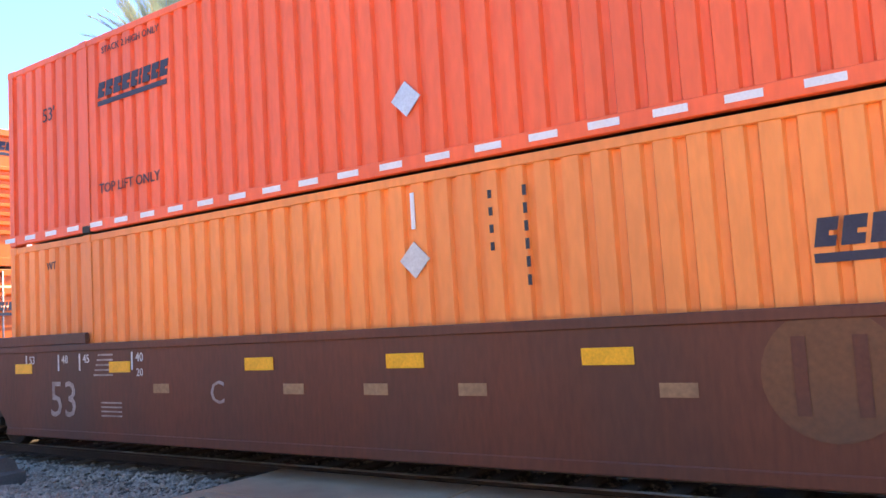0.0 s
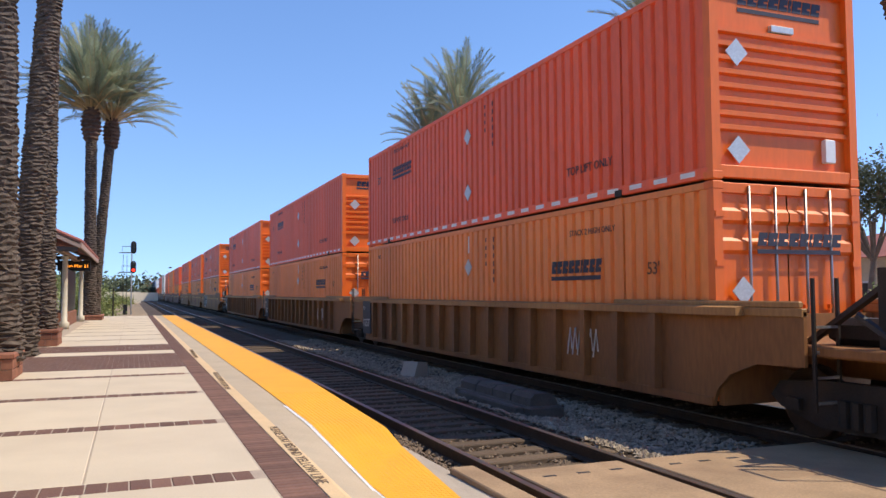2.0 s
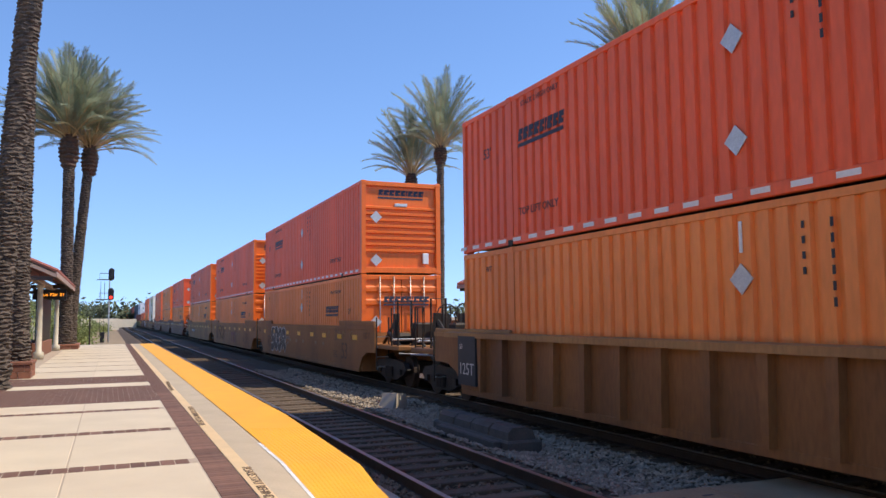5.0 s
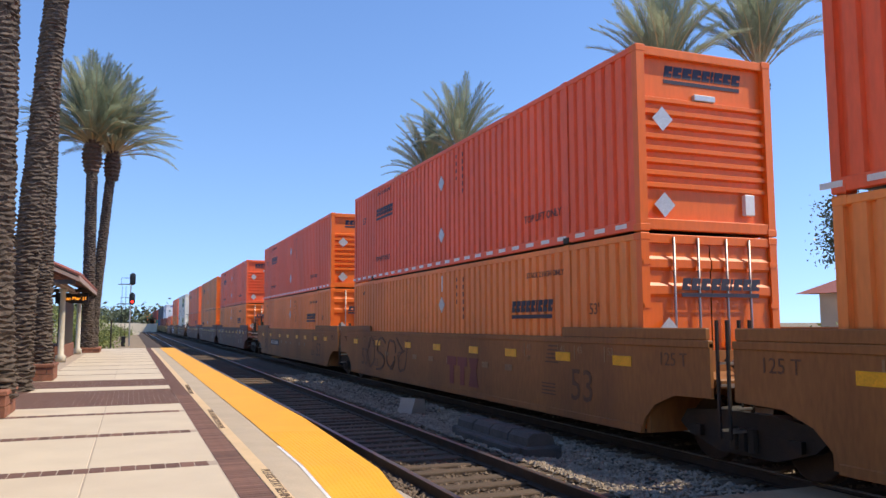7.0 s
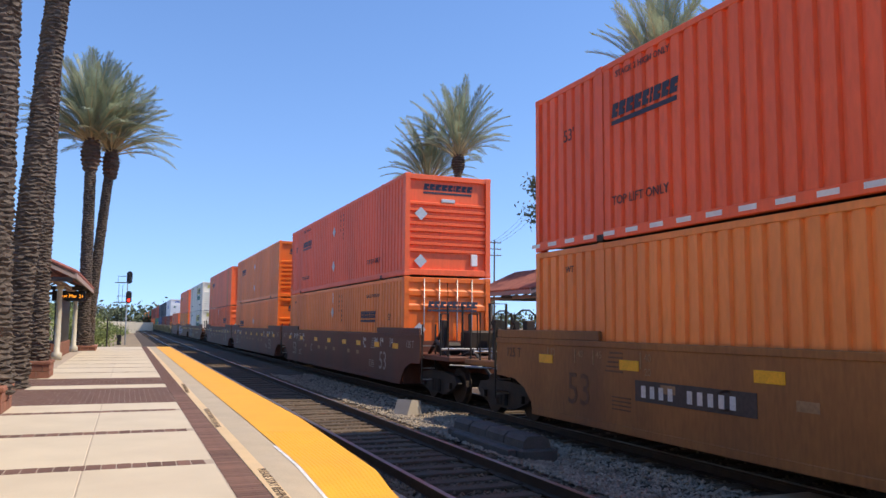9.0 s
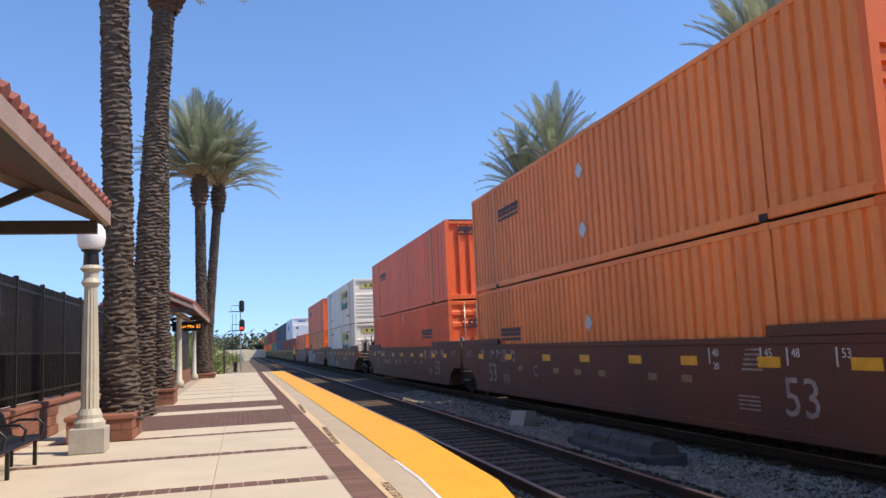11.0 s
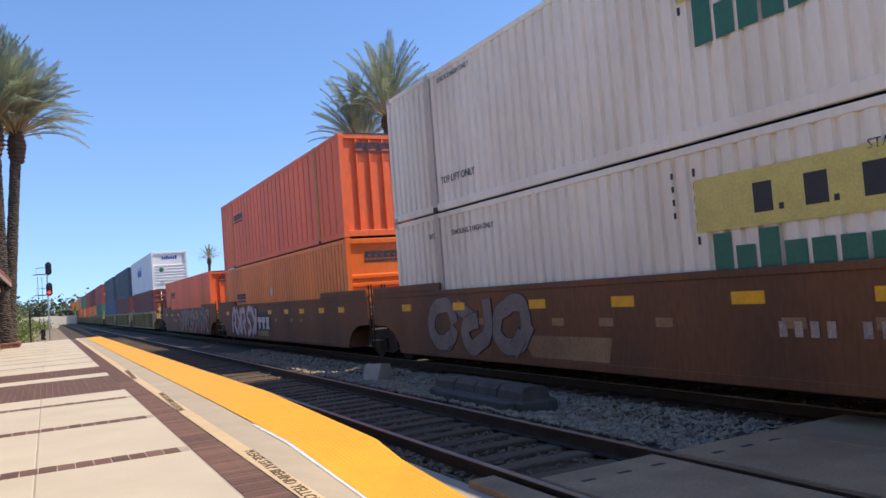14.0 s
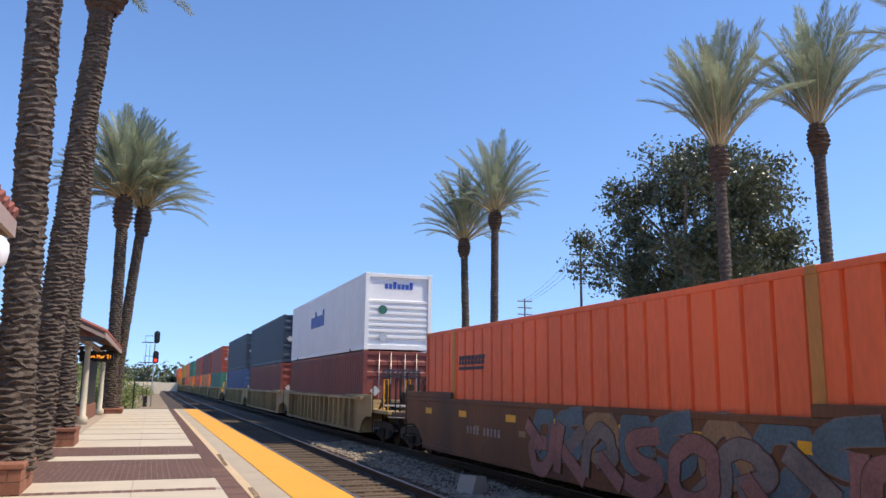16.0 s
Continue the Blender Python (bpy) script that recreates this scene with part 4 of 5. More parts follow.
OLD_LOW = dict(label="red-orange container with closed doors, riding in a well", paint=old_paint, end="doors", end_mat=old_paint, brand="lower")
PLAIN_TOP = dict(label="orange container with a broad-ribbed end, stacked on top", paint=orange_paint, end="broad", end_mat=sunlit_end_paint, brand="upper")
PLAIN_LOW = dict(label="orange container with a broad-ribbed end, riding in a well", paint=orange_paint, end="broad", end_mat=sunlit_end_paint, brand="lower_far")
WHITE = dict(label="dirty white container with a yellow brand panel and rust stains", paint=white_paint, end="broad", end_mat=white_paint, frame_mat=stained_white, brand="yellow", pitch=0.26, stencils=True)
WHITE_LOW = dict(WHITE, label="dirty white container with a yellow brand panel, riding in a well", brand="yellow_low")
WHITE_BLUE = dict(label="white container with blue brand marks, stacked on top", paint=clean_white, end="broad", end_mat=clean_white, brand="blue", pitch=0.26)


def plain(label, paint):
    return dict(label=label, paint=paint, end="doors", end_mat=paint)


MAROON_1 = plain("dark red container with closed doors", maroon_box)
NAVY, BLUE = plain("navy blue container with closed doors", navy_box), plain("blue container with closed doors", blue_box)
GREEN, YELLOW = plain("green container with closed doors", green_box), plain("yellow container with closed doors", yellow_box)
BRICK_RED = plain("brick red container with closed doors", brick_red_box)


def car(label, paint, ribbed=False, near="joint", far="joint", extras="", sills=None):
    d = dict(label=label, paint=paint, ribbed=ribbed, near=near, far=far, extras=extras)
    if sills:
        d["sills"] = sills
    return d


M_LABEL = "maroon well car unit with white stencils, grimy"
unit(-23.16, car(M_LABEL, car_maroon, near="coupled", extras="numbers"), ORANGE_LOW, RED_TOP)
unit(-3.63, car("maroon well car unit with a round emblem and white stencils", car_maroon, extras="numbers emblem"), ORANGE_LOW, RED_TOP)
unit(15.9, car(M_LABEL, car_maroon, far="coupled", extras="numbers"), ORANGE_LOW, RED_TOP)
RIB = "brown well car unit with ribbed sides and a black stencil panel"
unit(39.5, car(RIB, car_rib, True, near="coupled", extras="plate scribble", sills=rib_sill), ORANGE_LOW, RED_TOP)
unit(59.03, car(RIB, car_rib, True, extras="plate scribble", sills=rib_sill), ORANGE_LOW, RED_TOP)
unit(78.56, car(RIB, car_rib, True, far="coupled", extras="plate scribble", sills=rib_sill), ORANGE_LOW, RED_TOP)
TAN = "weathered yellow well car unit with faded paint and graffiti"
unit(102.16, car(TAN, car_tan, near="coupled", extras="bubble_graffiti numbers"), ORANGE_LOW, RED_TOP)
unit(121.69, car(TAN, car_tan, extras="loop_graffiti letters numbers"), ORANGE_LOW, RED_TOP)
unit(141.22, car(TAN, car_tan, far="coupled", extras="number far numbers"), ORANGE_LOW, RED_TOP)
unit(164.82, car(M_LABEL, car_maroon, near="coupled", extras="numbers"), ORANGE_LOW, DEEP_RED_TOP)
unit(184.35, car(M_LABEL, car_maroon, extras="numbers"), PLAIN_LOW, PLAIN_TOP)
unit(203.88, car("maroon well car unit with white stencils and number", car_maroon, far="coupled", extras="numbers number far limits"), OLD_LOW, OLD_TOP)
BROWN = "grimy brown well car unit with graffiti"
unit(227.48, car(BROWN, car_brown, near="coupled", extras="number grey_graffiti tan_patch"), WHITE_LOW, WHITE)
unit(247.01, car(BROWN, car_brown, extras="pink_graffiti white_letters tan_patch"), PLAIN_LOW, OLD_TOP)
unit(267.0, car("grimy brown well car unit with pink and blue graffiti", car_brown, far="coupled", extras="colour_graffiti number far"), OLD_TOP, None, 0.2)
BEIGE = "pale yellow well car unit with ribbed sides and yellow handrails"
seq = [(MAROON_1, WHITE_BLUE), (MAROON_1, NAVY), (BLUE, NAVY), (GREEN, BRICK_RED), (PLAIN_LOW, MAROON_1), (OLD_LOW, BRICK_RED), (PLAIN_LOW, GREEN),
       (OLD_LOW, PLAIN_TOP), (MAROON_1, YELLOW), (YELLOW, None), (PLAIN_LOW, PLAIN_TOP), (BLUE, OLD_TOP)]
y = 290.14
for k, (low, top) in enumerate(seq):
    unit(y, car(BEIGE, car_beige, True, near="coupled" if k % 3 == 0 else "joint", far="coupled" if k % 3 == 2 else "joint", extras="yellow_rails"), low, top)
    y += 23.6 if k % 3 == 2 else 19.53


# ---- platform slabs and bricks ----
def slab(x0, x1, y0, y1):
    b = Build()
    c = 0.008
    pts = [(sk(x0, y0), y0), (sk(x1, y0), y0), (sk(x1, y1), y1), (sk(x0, y1), y1)]
    mx, my = sum(p[0] for p in pts) / 4, sum(p[1] for p in pts) / 4
    ins = [(px + (c if px < mx else -c), py + (c if py < my else -c)) for px, py in pts]
    i = len(b.v)
    b.v += [(px, py, PLAT - 0.02) for px, py in pts] + [(px, py, PLAT - 0.005) for px, py in pts] + [(px, py, PLAT) for px, py in ins]
    for r in (0, 4):
        for k in range(4):
            b.f.append((i + r + k, i + r + (k + 1) % 4, i + r + 4 + (k + 1) % 4, i + r + 4 + k))
    b.f.append((i + 8, i + 9, i + 10, i + 11))
    return part("concrete_slab", b, concrete, platform)


BORDER_X, JOINT_X, LEFT_X = 1.03, -0.42, -8.9
STRIPS = [-5.5, -2.41, 0.68, 3.77, 6.86, 9.94, 13.03, 16.15]
for a, b2 in zip(STRIPS[:-1], STRIPS[1:]):
    for x0, x1 in ((-4.9, -3.45), (-3.44, JOINT_X - 0.006), (JOINT_X + 0.006, BORDER_X - 0.01)):
        slab(x0, x1, a + 0.175, b2 - 0.175)
for x0, x1 in ((-4.9, JOINT_X - 0.006), (JOINT_X + 0.006, BORDER_X - 0.01)):
    slab(x0, x1, 16.33, 17.7)
slab(-2.3, BORDER_X - 0.01, 21.95, 23.1)
FAR_BANDS = [(25.95 + 3.1 * k, 28.8 + 3.1 * k) for k in range(11)]
for y0, y1 in FAR_BANDS:
    slab(-2.4, JOINT_X - 0.006, y0, y1)
    slab(JOINT_X + 0.006, BORDER_X - 0.01, y0, y1)

paver = mesh_of("brick", Build().box(-0.0785, 0.0785, -0.166, 0.166, PLAT - 0.02, PLAT - 0.001, 0.006), brick_mat)
small = mesh_of("brick", Build().box(-0.162, 0.162, -0.043, 0.043, PLAT - 0.02, PLAT + 0.001, 0.004), brick_mat)
rest = Build()
for y in STRIPS:
    x = -3.3
    while x < BORDER_X - 0.06:
        if y > 0:
            part("brick", paver, brick_mat, platform, at=pose(sk(x, y), y + 0.004 * math.sin(x * 31), 0.0015 * math.sin(x * 57), 0, 0, 0.8 * math.sin(x * 23)))
        x += 0.166
y = 4.2
while y < 59.9:
    if y < 20:
        part("brick", small, brick_mat, platform, at=pose(sk(1.2, y), y, 0.001 * math.sin(y * 57), 0, 0, 0.6 * math.sin(y * 23)))
    else:
        rest.box(sk(1.035, y), sk(1.365, y), y - 0.042, y + 0.042, PLAT - 0.02, PLAT + 0.001)
    y += 0.102


def brick_field(y0, y1, x0, x1):
    y, r = y0, 0
    while y < y1 - 0.05:
        x = x0 - (0.11 if r % 2 else 0)
        while x < x1:
            rest.box(sk(max(x, x0), y), sk(min(x + 0.208, x1), y), y + 0.004, y + 0.104, PLAT - 0.02, PLAT - 0.002 + 0.0015 * math.sin(x * 40 + y * 13))
            x += 0.22
        y += 0.112
        r += 1


brick_field(17.75, 21.9, -3.4, BORDER_X)
brick_field(23.15, 25.9, -3.4, BORDER_X)
brick_field(21.95, 23.1, -3.4, -2.32)
for y0, y1 in FAR_BANDS:
    brick_field(y1 + 0.02, y1 + 0.22, -2.4, BORDER_X)
y = -30.0
while y < 4.15:
    x = sk(1.2, y)
    rest.box(x - 0.165, x + 0.165, y - 0.046, y + 0.046, PLAT - 0.02, PLAT + 0.001, 0.005)
    y += 0.1
tagged(part("brick_paving", rest, brick_mat, platform), kind="stuff")
words = text_mesh("PLEASE STAY BEHIND YELLOW LINE", 0.14, stencil_brown)
for yy in (7.75, 14.6, 21.4):
    part("lettering", words, stencil_brown, platform, at=pose(sk(1.45, yy), yy, PLAT + 0.0045, 0, 0, -91.4) @ Matrix.Diagonal((1.3, 1, 1, 1)))

# raised domes of the tactile strip, nearest stretch
dm = Build()
yy = 5.2
while yy < 12.5:
    for k in range(15):
        xx = 2.02 + k * 0.06
        z = dip(xx, yy) + 0.004
        x, r = sk(xx, yy), 0.014
        i = len(dm.v)
        dm.v += [(x - r, yy - r, z), (x + r, yy - r, z), (x + r, yy + r, z), (x - r, yy + r, z),
                 (x - r / 2, yy - r / 2, z + 0.005), (x + r / 2, yy - r / 2, z + 0.005), (x + r / 2, yy + r / 2, z + 0.005), (x - r / 2, yy + r / 2, z + 0.005)]
        dm.f += [(i + 4, i + 5, i + 6, i + 7)] + [(i + a, i + (a + 1) % 4, i + 4 + (a + 1) % 4, i + 4 + a) for a in range(4)]
    yy += 0.06
tagged(part("tactile_domes", dm, tactile, platform), kind="stuff")

# ---- foot crossing ----
cr = thing("foot_crossing", "concrete panel crossing laid between and beside the rails", "crossing", kind="structure")
pm = {}
for x0, x1, z in ((2.76, 3.02, -0.015), (3.24, 4.5, -0.008), (4.72, 5.95, -0.015), (6.0, 7.22, -0.02)):
    for y0, y1 in ((4.1, 6.95 if x0 > 3 else 7.35), (1.2, 4.07), (-2.2, 1.17)):
        part("crossing_panel", Build().box(x0, x1, y0, y1, -0.2, z, 0.012), crossing_mat, cr)
        if x0 > 3 and x1 < 6 and y0 > 0:
            for u in (0.2, 0.5, 0.8):
                for yy2 in (y0 + 0.35, y1 - 0.35):
                    xx = x0 + (x1 - x0) * u
                    part("lifting_slot", Build().box(xx - 0.07, xx + 0.07, yy2 - 0.025, yy2 + 0.025, z - 0.005, z + 0.002), black_ink, cr)
rp = Build()
rp.quad((2.2, 2.0, -0.01), (2.78, 2.0, -0.02), (2.82, 9.0, -0.10), (2.5, 9.0, -0.06))
part("asphalt_apron", rp, panel_mat, cr, "worn pale asphalt beside the yellow strip")

# ---- blocks between the tracks ----
tr = thing("block_row", "row of dark concrete blocks lying between the tracks", "concrete blocks")
part("base", Build().box(5.45, 6.05, 10.7, 13.7, -0.3, -0.02, 0.03), dark_block, tr)
for k in range(4):
    part("block", Build().prism([(5.5, -0.02), (6.0, -0.02), (5.95, 0.12), (5.85, 0.17), (5.6, 0.17), (5.52, 0.1)], "y", 10.8 + k * 0.7, 11.46 + k * 0.7), dark_block, tr, "worn concrete block")
part("cap", Build().box(5.3, 5.44, 10.9, 13.2, -0.25, -0.03, 0.02), dark_block, tr)
tb = thing("concrete_block", "loose pale concrete block beside the track", "concrete block", at=(5.9, 17.3, -0.2), rz=35)
part("body", Build().prism([(-0.3, 0), (0.3, 0), (0.25, 0.32), (-0.12, 0.36)], "y", -0.2, 0.2), panel_mat, tb)

# ---- loose ballast stones ----
st = Build()
rs = np.random.RandomState(8)


def stones(n, x0, x1, y0, y1, r0, r1, zf):
    for _ in range(n):
        x, y2, r = rs.uniform(x0, x1), rs.uniform(y0, y1), rs.uniform(r0, r1)
        z = zf(x) + rs.uniform(-0.01, 0.02)
        i = len(st.v)
        a0 = rs.uniform(0, 6.3)
        for k in range(4):
            q = r * rs.uniform(0.7, 1.2)
            st.v.append((x + q * math.cos(a0 + k * 1.57), y2 + q * math.sin(a0 + k * 1.57), z + rs.uniform(-0.3, 0.3) * r))
        st.v += [(x + rs.uniform(-0.4, 0.4) * r, y2 + rs.uniform(-0.4, 0.4) * r, z + r * rs.uniform(0.5, 0.9)), (x, y2, z - r * 0.6)]
        for k in range(4):
            a, b3 = i + k, i + (k + 1) % 4
            st.f += [(a, b3, i + 4), (b3, a, i + 5)]


def bed(x):
    d = min(abs(x - NEAR_X), abs(x - TRAIN_X))
    return -0.2 if d < 1.3 else -0.14 - 0.10 * (d - 1.3)


stones(11000, 4.75, 7.2, 6.9, 17, 0.02, 0.05, bed)
stones(2500, 5.2, 7.3, 2.0, 6.9, 0.02, 0.05, bed)
stones(4000, 4.75, 7.1, 17, 32, 0.03, 0.06, bed)
stones(3500, 7.3, 9.0, 2, 26, 0.02, 0.045, lambda x: -0.2)
near_bed = st
st = Build()
stones(5000, 3.26, 4.48, 7.0, 24, 0.02, 0.045, lambda x: -0.20)
stones(1800, 2.76, 3.05, 7.4, 22, 0.02, 0.045, lambda x: -0.13)
tagged(part("track_stones", st, track_stone), "brown oily stones between the rails of the near track", "gravel", kind="stuff")
st = near_bed
tagged(part("ballast_stones", st, stone_mat), "loose grey crushed stones between and beside the rails", "gravel", kind="stuff")


# ---- palms ----
def frond_mesh(length, droop, seed, mat):
    """A feather leaf along +x that arches up and then droops, with many narrow leaflets."""
    r = random.Random(seed)
    b = Build()
    n = 30
    spine = []
    for k in range(n + 1):
        u = k / n
        spine.append(Vector((length * u * (1 - 0.18 * droop * u * u), 0, length * (0.06 * u - droop * 0.55 * u ** 2.6))))
    b.tube(spine, [0.042 * (1 - 0.9 * k / n) for k in range(n + 1)], 4)
    stalk = len(b.f)
    for k in range(9, n + 1):
        u = k / n
        ll = length * 0.15 * (math.sin(math.pi * min(1, 0.12 + 0.78 * u)) * 0.9 + 0.12)
        d = (spine[min(k + 1, n)] - spine[max(k - 1, 0)]).normalized()
        for h in (0.0, 0.25, 0.5, 0.75):
            o = spine[k] - d * (length / n) * h
            for s in (-1, 1):
                out = (Vector((0, s, 0)) * r.uniform(0.6, 0.9) + d * r.uniform(0.9, 1.5) + Vector((0, 0, r.uniform(0.0, 0.6)))).normalized()
                tip = o + out * ll * r.uniform(0.7, 1.15) - Vector((0, 0, 0.16 * ll))
                wv = d.cross(out).cross(out).normalized() * 0.0125
                mid = o.lerp(tip, 0.45) + Vector((0, 0, 0.04 * ll))
                b.quad(o - wv * 0.6, mid - wv, tip, mid + wv)
    me = mesh_of("frond", b, mat)
    me.materials.append(petiole_mat)
    for k in range(stalk):
        me.polygons[k].material_index = 1
    return me


FRONDS = [frond_mesh(3.7, dr, sd, frond_mat) for dr, sd in ((0.22, 1), (0.34, 2), (0.46, 3), (0.62, 4))]
DRY = frond_mesh(2.0, 1.9, 9, dry_frond)


def palm(label, x, y, z, height, r0, lean=(0, 0), crown=1.0, seed=1, fronds=46, rough=1.0, low=20.0, dry=5, boot=1.0):
    r = random.Random(seed)
    p = thing("palm_tree", label, "palm tree", "palms along the station", at=(x, y, z))
    b = Build()
    n, sides = max(24, int(height / (0.05 if rough > 0.9 else 0.085))), (22 if rough > 0.9 else 14)
    for k in range(n + 1):
        u = k / n
        cx, cy = lean[0] * u ** 1.15, lean[1] * u ** 1.15
        base = r0 * (1.18 - 0.30 * min(1, u * 6) - 0.12 * u)
        for a in range(sides):
            stub = rough * (r.uniform(0.02, 0.19) if (k + (a + k // 2) // 5) % 2 else r.uniform(-0.09, -0.02))
            rr = base * (1 + stub)
            w = 2 * math.pi * (a + 0.5 * (k // 2 % 2)) / sides
            b.v.append((cx + rr * math.cos(w), cy + rr * math.sin(w), height * u + r.uniform(-0.03, 0.03)))
    for k in range(n):
        for a in range(sides):
            i, j = k * sides + a, k * sides + (a + 1) % sides
            b.f.append((i, j, j + sides, i + sides))
    part("trunk", b, bark, p, "rough trunk ringed with old leaf scars")
    top = Vector((lean[0], lean[1], height))
    bulb = Build()
    rows, n2 = 16, 18
    for k in range(rows + 1):
        u = k / rows
        rr = r0 * (0.9 + 0.45 * math.sin(math.pi * min(1, u * 1.02)))
        for a in range(n2):
            w = 2 * math.pi * (a + 0.5 * (k % 2)) / n2
            q = rr * (1 + (r.uniform(0.02, 0.26) if k % 2 else r.uniform(-0.16, 0.0)))
            bulb.v.append((q * math.cos(w), q * math.sin(w), -0.8 * boot + (0.8 * boot + 0.5) * u + r.uniform(-0.03, 0.05)))
    for k in range(rows):
        for a in range(n2):
            i, j = k * n2 + a, k * n2 + (a + 1) % n2
            bulb.f.append((i, j, j + n2, i + n2))
    part("leaf_base", bulb, boot_mat, p, "knob of cut leaf stubs under the crown", at=Matrix.Translation(top))
    for k in range(fronds):
        u = (k + 0.5) / fronds
        kind = min(3, int(u * 4))
        elev = 86 - (86 - low) * u ** 0.75 + r.uniform(-7, 7)
        m = Matrix.Translation(top + Vector((0, 0, 0.45 - 0.35 * u))) @ pose(0, 0, 0, 0, 0, k * 137.5 + r.uniform(-12, 12)) @ pose(0, 0, 0, r.uniform(-20, 20), -elev, 0) @ Matrix.Scale(crown * (1.0 - 0.2 * u) * r.uniform(0.88, 1.06), 4)
        part("frond", FRONDS[kind], frond_mat, p, at=m)
    for k in range(dry):
        m = Matrix.Translation(top + Vector((0, 0, -0.4))) @ pose(0, 0, 0, 0, 30, k * 71 + seed * 40) @ Matrix.Scale(0.3 * crown, 4)
        part("dry_frond", DRY, dry_frond, p, "brown hanging dead leaf", at=m)
    return p


NEARP = "tall date palm with rough dark trunk"
palm(NEARP + " in a brick planter", -2.56, 16.75, 0.5, 13.2, 0.325, (-0.28, 0.0), 1.3, 1, 40, 1.0, 30, 0)
palm(NEARP, -2.92, 22.6, 0.2, 12.0, 0.36, (0.68, 0.1), 1.3, 2, 40, 1.0, 35, 0)
palm(NEARP + " beside the shelter", -2.76, 26.9, 0.5, 13.6, 0.31, (-0.02, 0.1), 1.3, 3, 40, 1.0, 30, 0)
palm("tall date palm with full crown, one of a pair", -2.62, 52.0, 0.2, 12.55, 0.40, (-0.12, 0.2), 1.54, 4, 104, 1.0, 20, 4, 2.0)
palm("slender date palm leaning out beside its neighbour", -2.45, 52.9, 0.2, 12.15, 0.35, (0.85, 0.3), 1.5, 5, 64, 1.0, 22, 4, 1.8)
FARP = "sunlit date palm across the tracks"
palm(FARP, 20.55, 54.0, -0.2, 12.25, 0.33, (-0.3, 0), 1.45, 6, 54, 0.7, 30, 3, 1.1)
palm(FARP, 21.1, 50.6, -0.2, 13.75, 0.33, (0.1, 0), 1.48, 7, 60, 0.7, 28, 3, 1.1)
palm(FARP + ", near a broad tree", 20.5, 26.6, -0.2, 11.3, 0.28, (-0.1, 0), 1.46, 8, 48, 0.7, 54, 2, 1.2)
palm(FARP + ", slim trunk", 26.1, 27.0, -0.2, 13.2, 0.31, (0.2, 0.2), 1.46, 10, 48, 0.7, 49, 2, 1.2)
palm(FARP + ", near the railing", 22.2, 17.4, -0.2, 11.4, 0.27, (0.1, 0), 1.3, 12, 30, 0.7, 35)
palm("small palm far beyond the train", 26.4, 150.0, -0.3, 10.4, 0.3, (0.3, 0), 0.8, 11, 34, 0.7)


# ---- planters and low wall ----
def brick_box(name, label, category, x0, x1, y0, y1, z0, rows, cap=0.1):
    t = thing(name, label, category, at=(x0, y0, z0))
    w, d = x1 - x0, y1 - y0
    hgt = rows * 0.2
    part("core", Build().box(0.03, w - 0.03, 0.03, d - 0.03, 0, hgt), mortar, t)
    for r in range(rows):
        for face, ln in (("front", w), ("side", d)):
            n = max(1, round(ln / 0.4))
            step = ln / n
            off = step / 2 if r % 2 else 0
            k = -1
            while True:
                k += 1
                a, b2 = k * step - off, (k + 1) * step - off
                a, b2 = max(0.0, a), min(ln, b2)
                if a >= ln - 0.02:
                    break
                zz0, zz1 = r * 0.2 + 0.006, r * 0.2 + 0.194
                if b2 - a < 0.03:
                    continue
                if face == "front":
                    part("brick", Build().box(a + 0.006, b2 - 0.006, 0, 0.06, zz0, zz1, 0.008), wall_brick, t)
                else:
                    part("brick", Build().box(w - 0.06, w, a + 0.006, b2 - 0.006, zz0, zz1, 0.008), wall_brick, t)
    part("coping", Build().box(-0.03, w + 0.03, -0.03, d + 0.03, hgt, hgt + cap, 0.02), wall_brick, t, "rounded brick coping")
    return t


brick_box("planter", "brick planter holding a palm trunk", "planter", -3.4, -2.26, 16.0, 17.45, PLAT, 2)
brick_box("planter", "low brick planter at the foot of a palm", "planter", -3.35, -2.33, 26.2, 27.8, PLAT, 2)
brick_box("planter", "small brick planter under the far palms", "planter", -3.1, -1.9, 51.2, 54.6, PLAT, 1)
brick_box("planter", "brick planter beside the shelter column", "planter", -4.6, -3.5, 41.0, 46.0, PLAT, 3)
lw = thing("garden_wall", "low brick wall behind the bench, under the fence", "wall", kind="structure")
part("wall_core", Build().box(-4.42, -4.12, -4, 30, 0, 0.86), mortar, lw)
for r in range(3):
    for k in range(40):
        y0 = 2.0 + k * 0.42 - (0.21 if r % 2 else 0)
        part("brick", Build().box(-4.13, -4.09, y0 + 0.006, y0 + 0.414, 0.206 + r * 0.2, 0.394 + r * 0.2, 0.008), wall_brick, lw)
part("coping", Build().box(-4.46, -4.06, -4, 30, 0.82, 0.92, 0.02), wall_brick, lw)

# ---- tall picket fence ----
fe = thing("picket_fence", "tall black steel picket fence behind the platform", "fence", at=(-4.27, 0, 0.92))
pk = mesh_of("picket", Build().box(-0.013, 0.013, -0.013, 0.013, 0.05, 2.35), black_metal)
y, k = 4.0, 0
while y < 36.0:
    part("picket", pk, black_metal, fe, at=(0, y, 0))
    y += 0.125
    k += 1
for yy in range(2, 40, 2):
    part("post", Build().box(-0.04, 0.04, yy - 0.04, yy + 0.04, 0, 2.4, 0.01), black_metal, fe)
for z in (0.18, 0.95, 2.15):
    part("rail", Build().box(-0.02, 0.02, 2, 38, z, z + 0.045), black_metal, fe)
part("mesh_panel", Build().box(-0.06, -0.045, 2, 38, 0.05, 0.95), black_metal, fe, "dark lower infill panel")
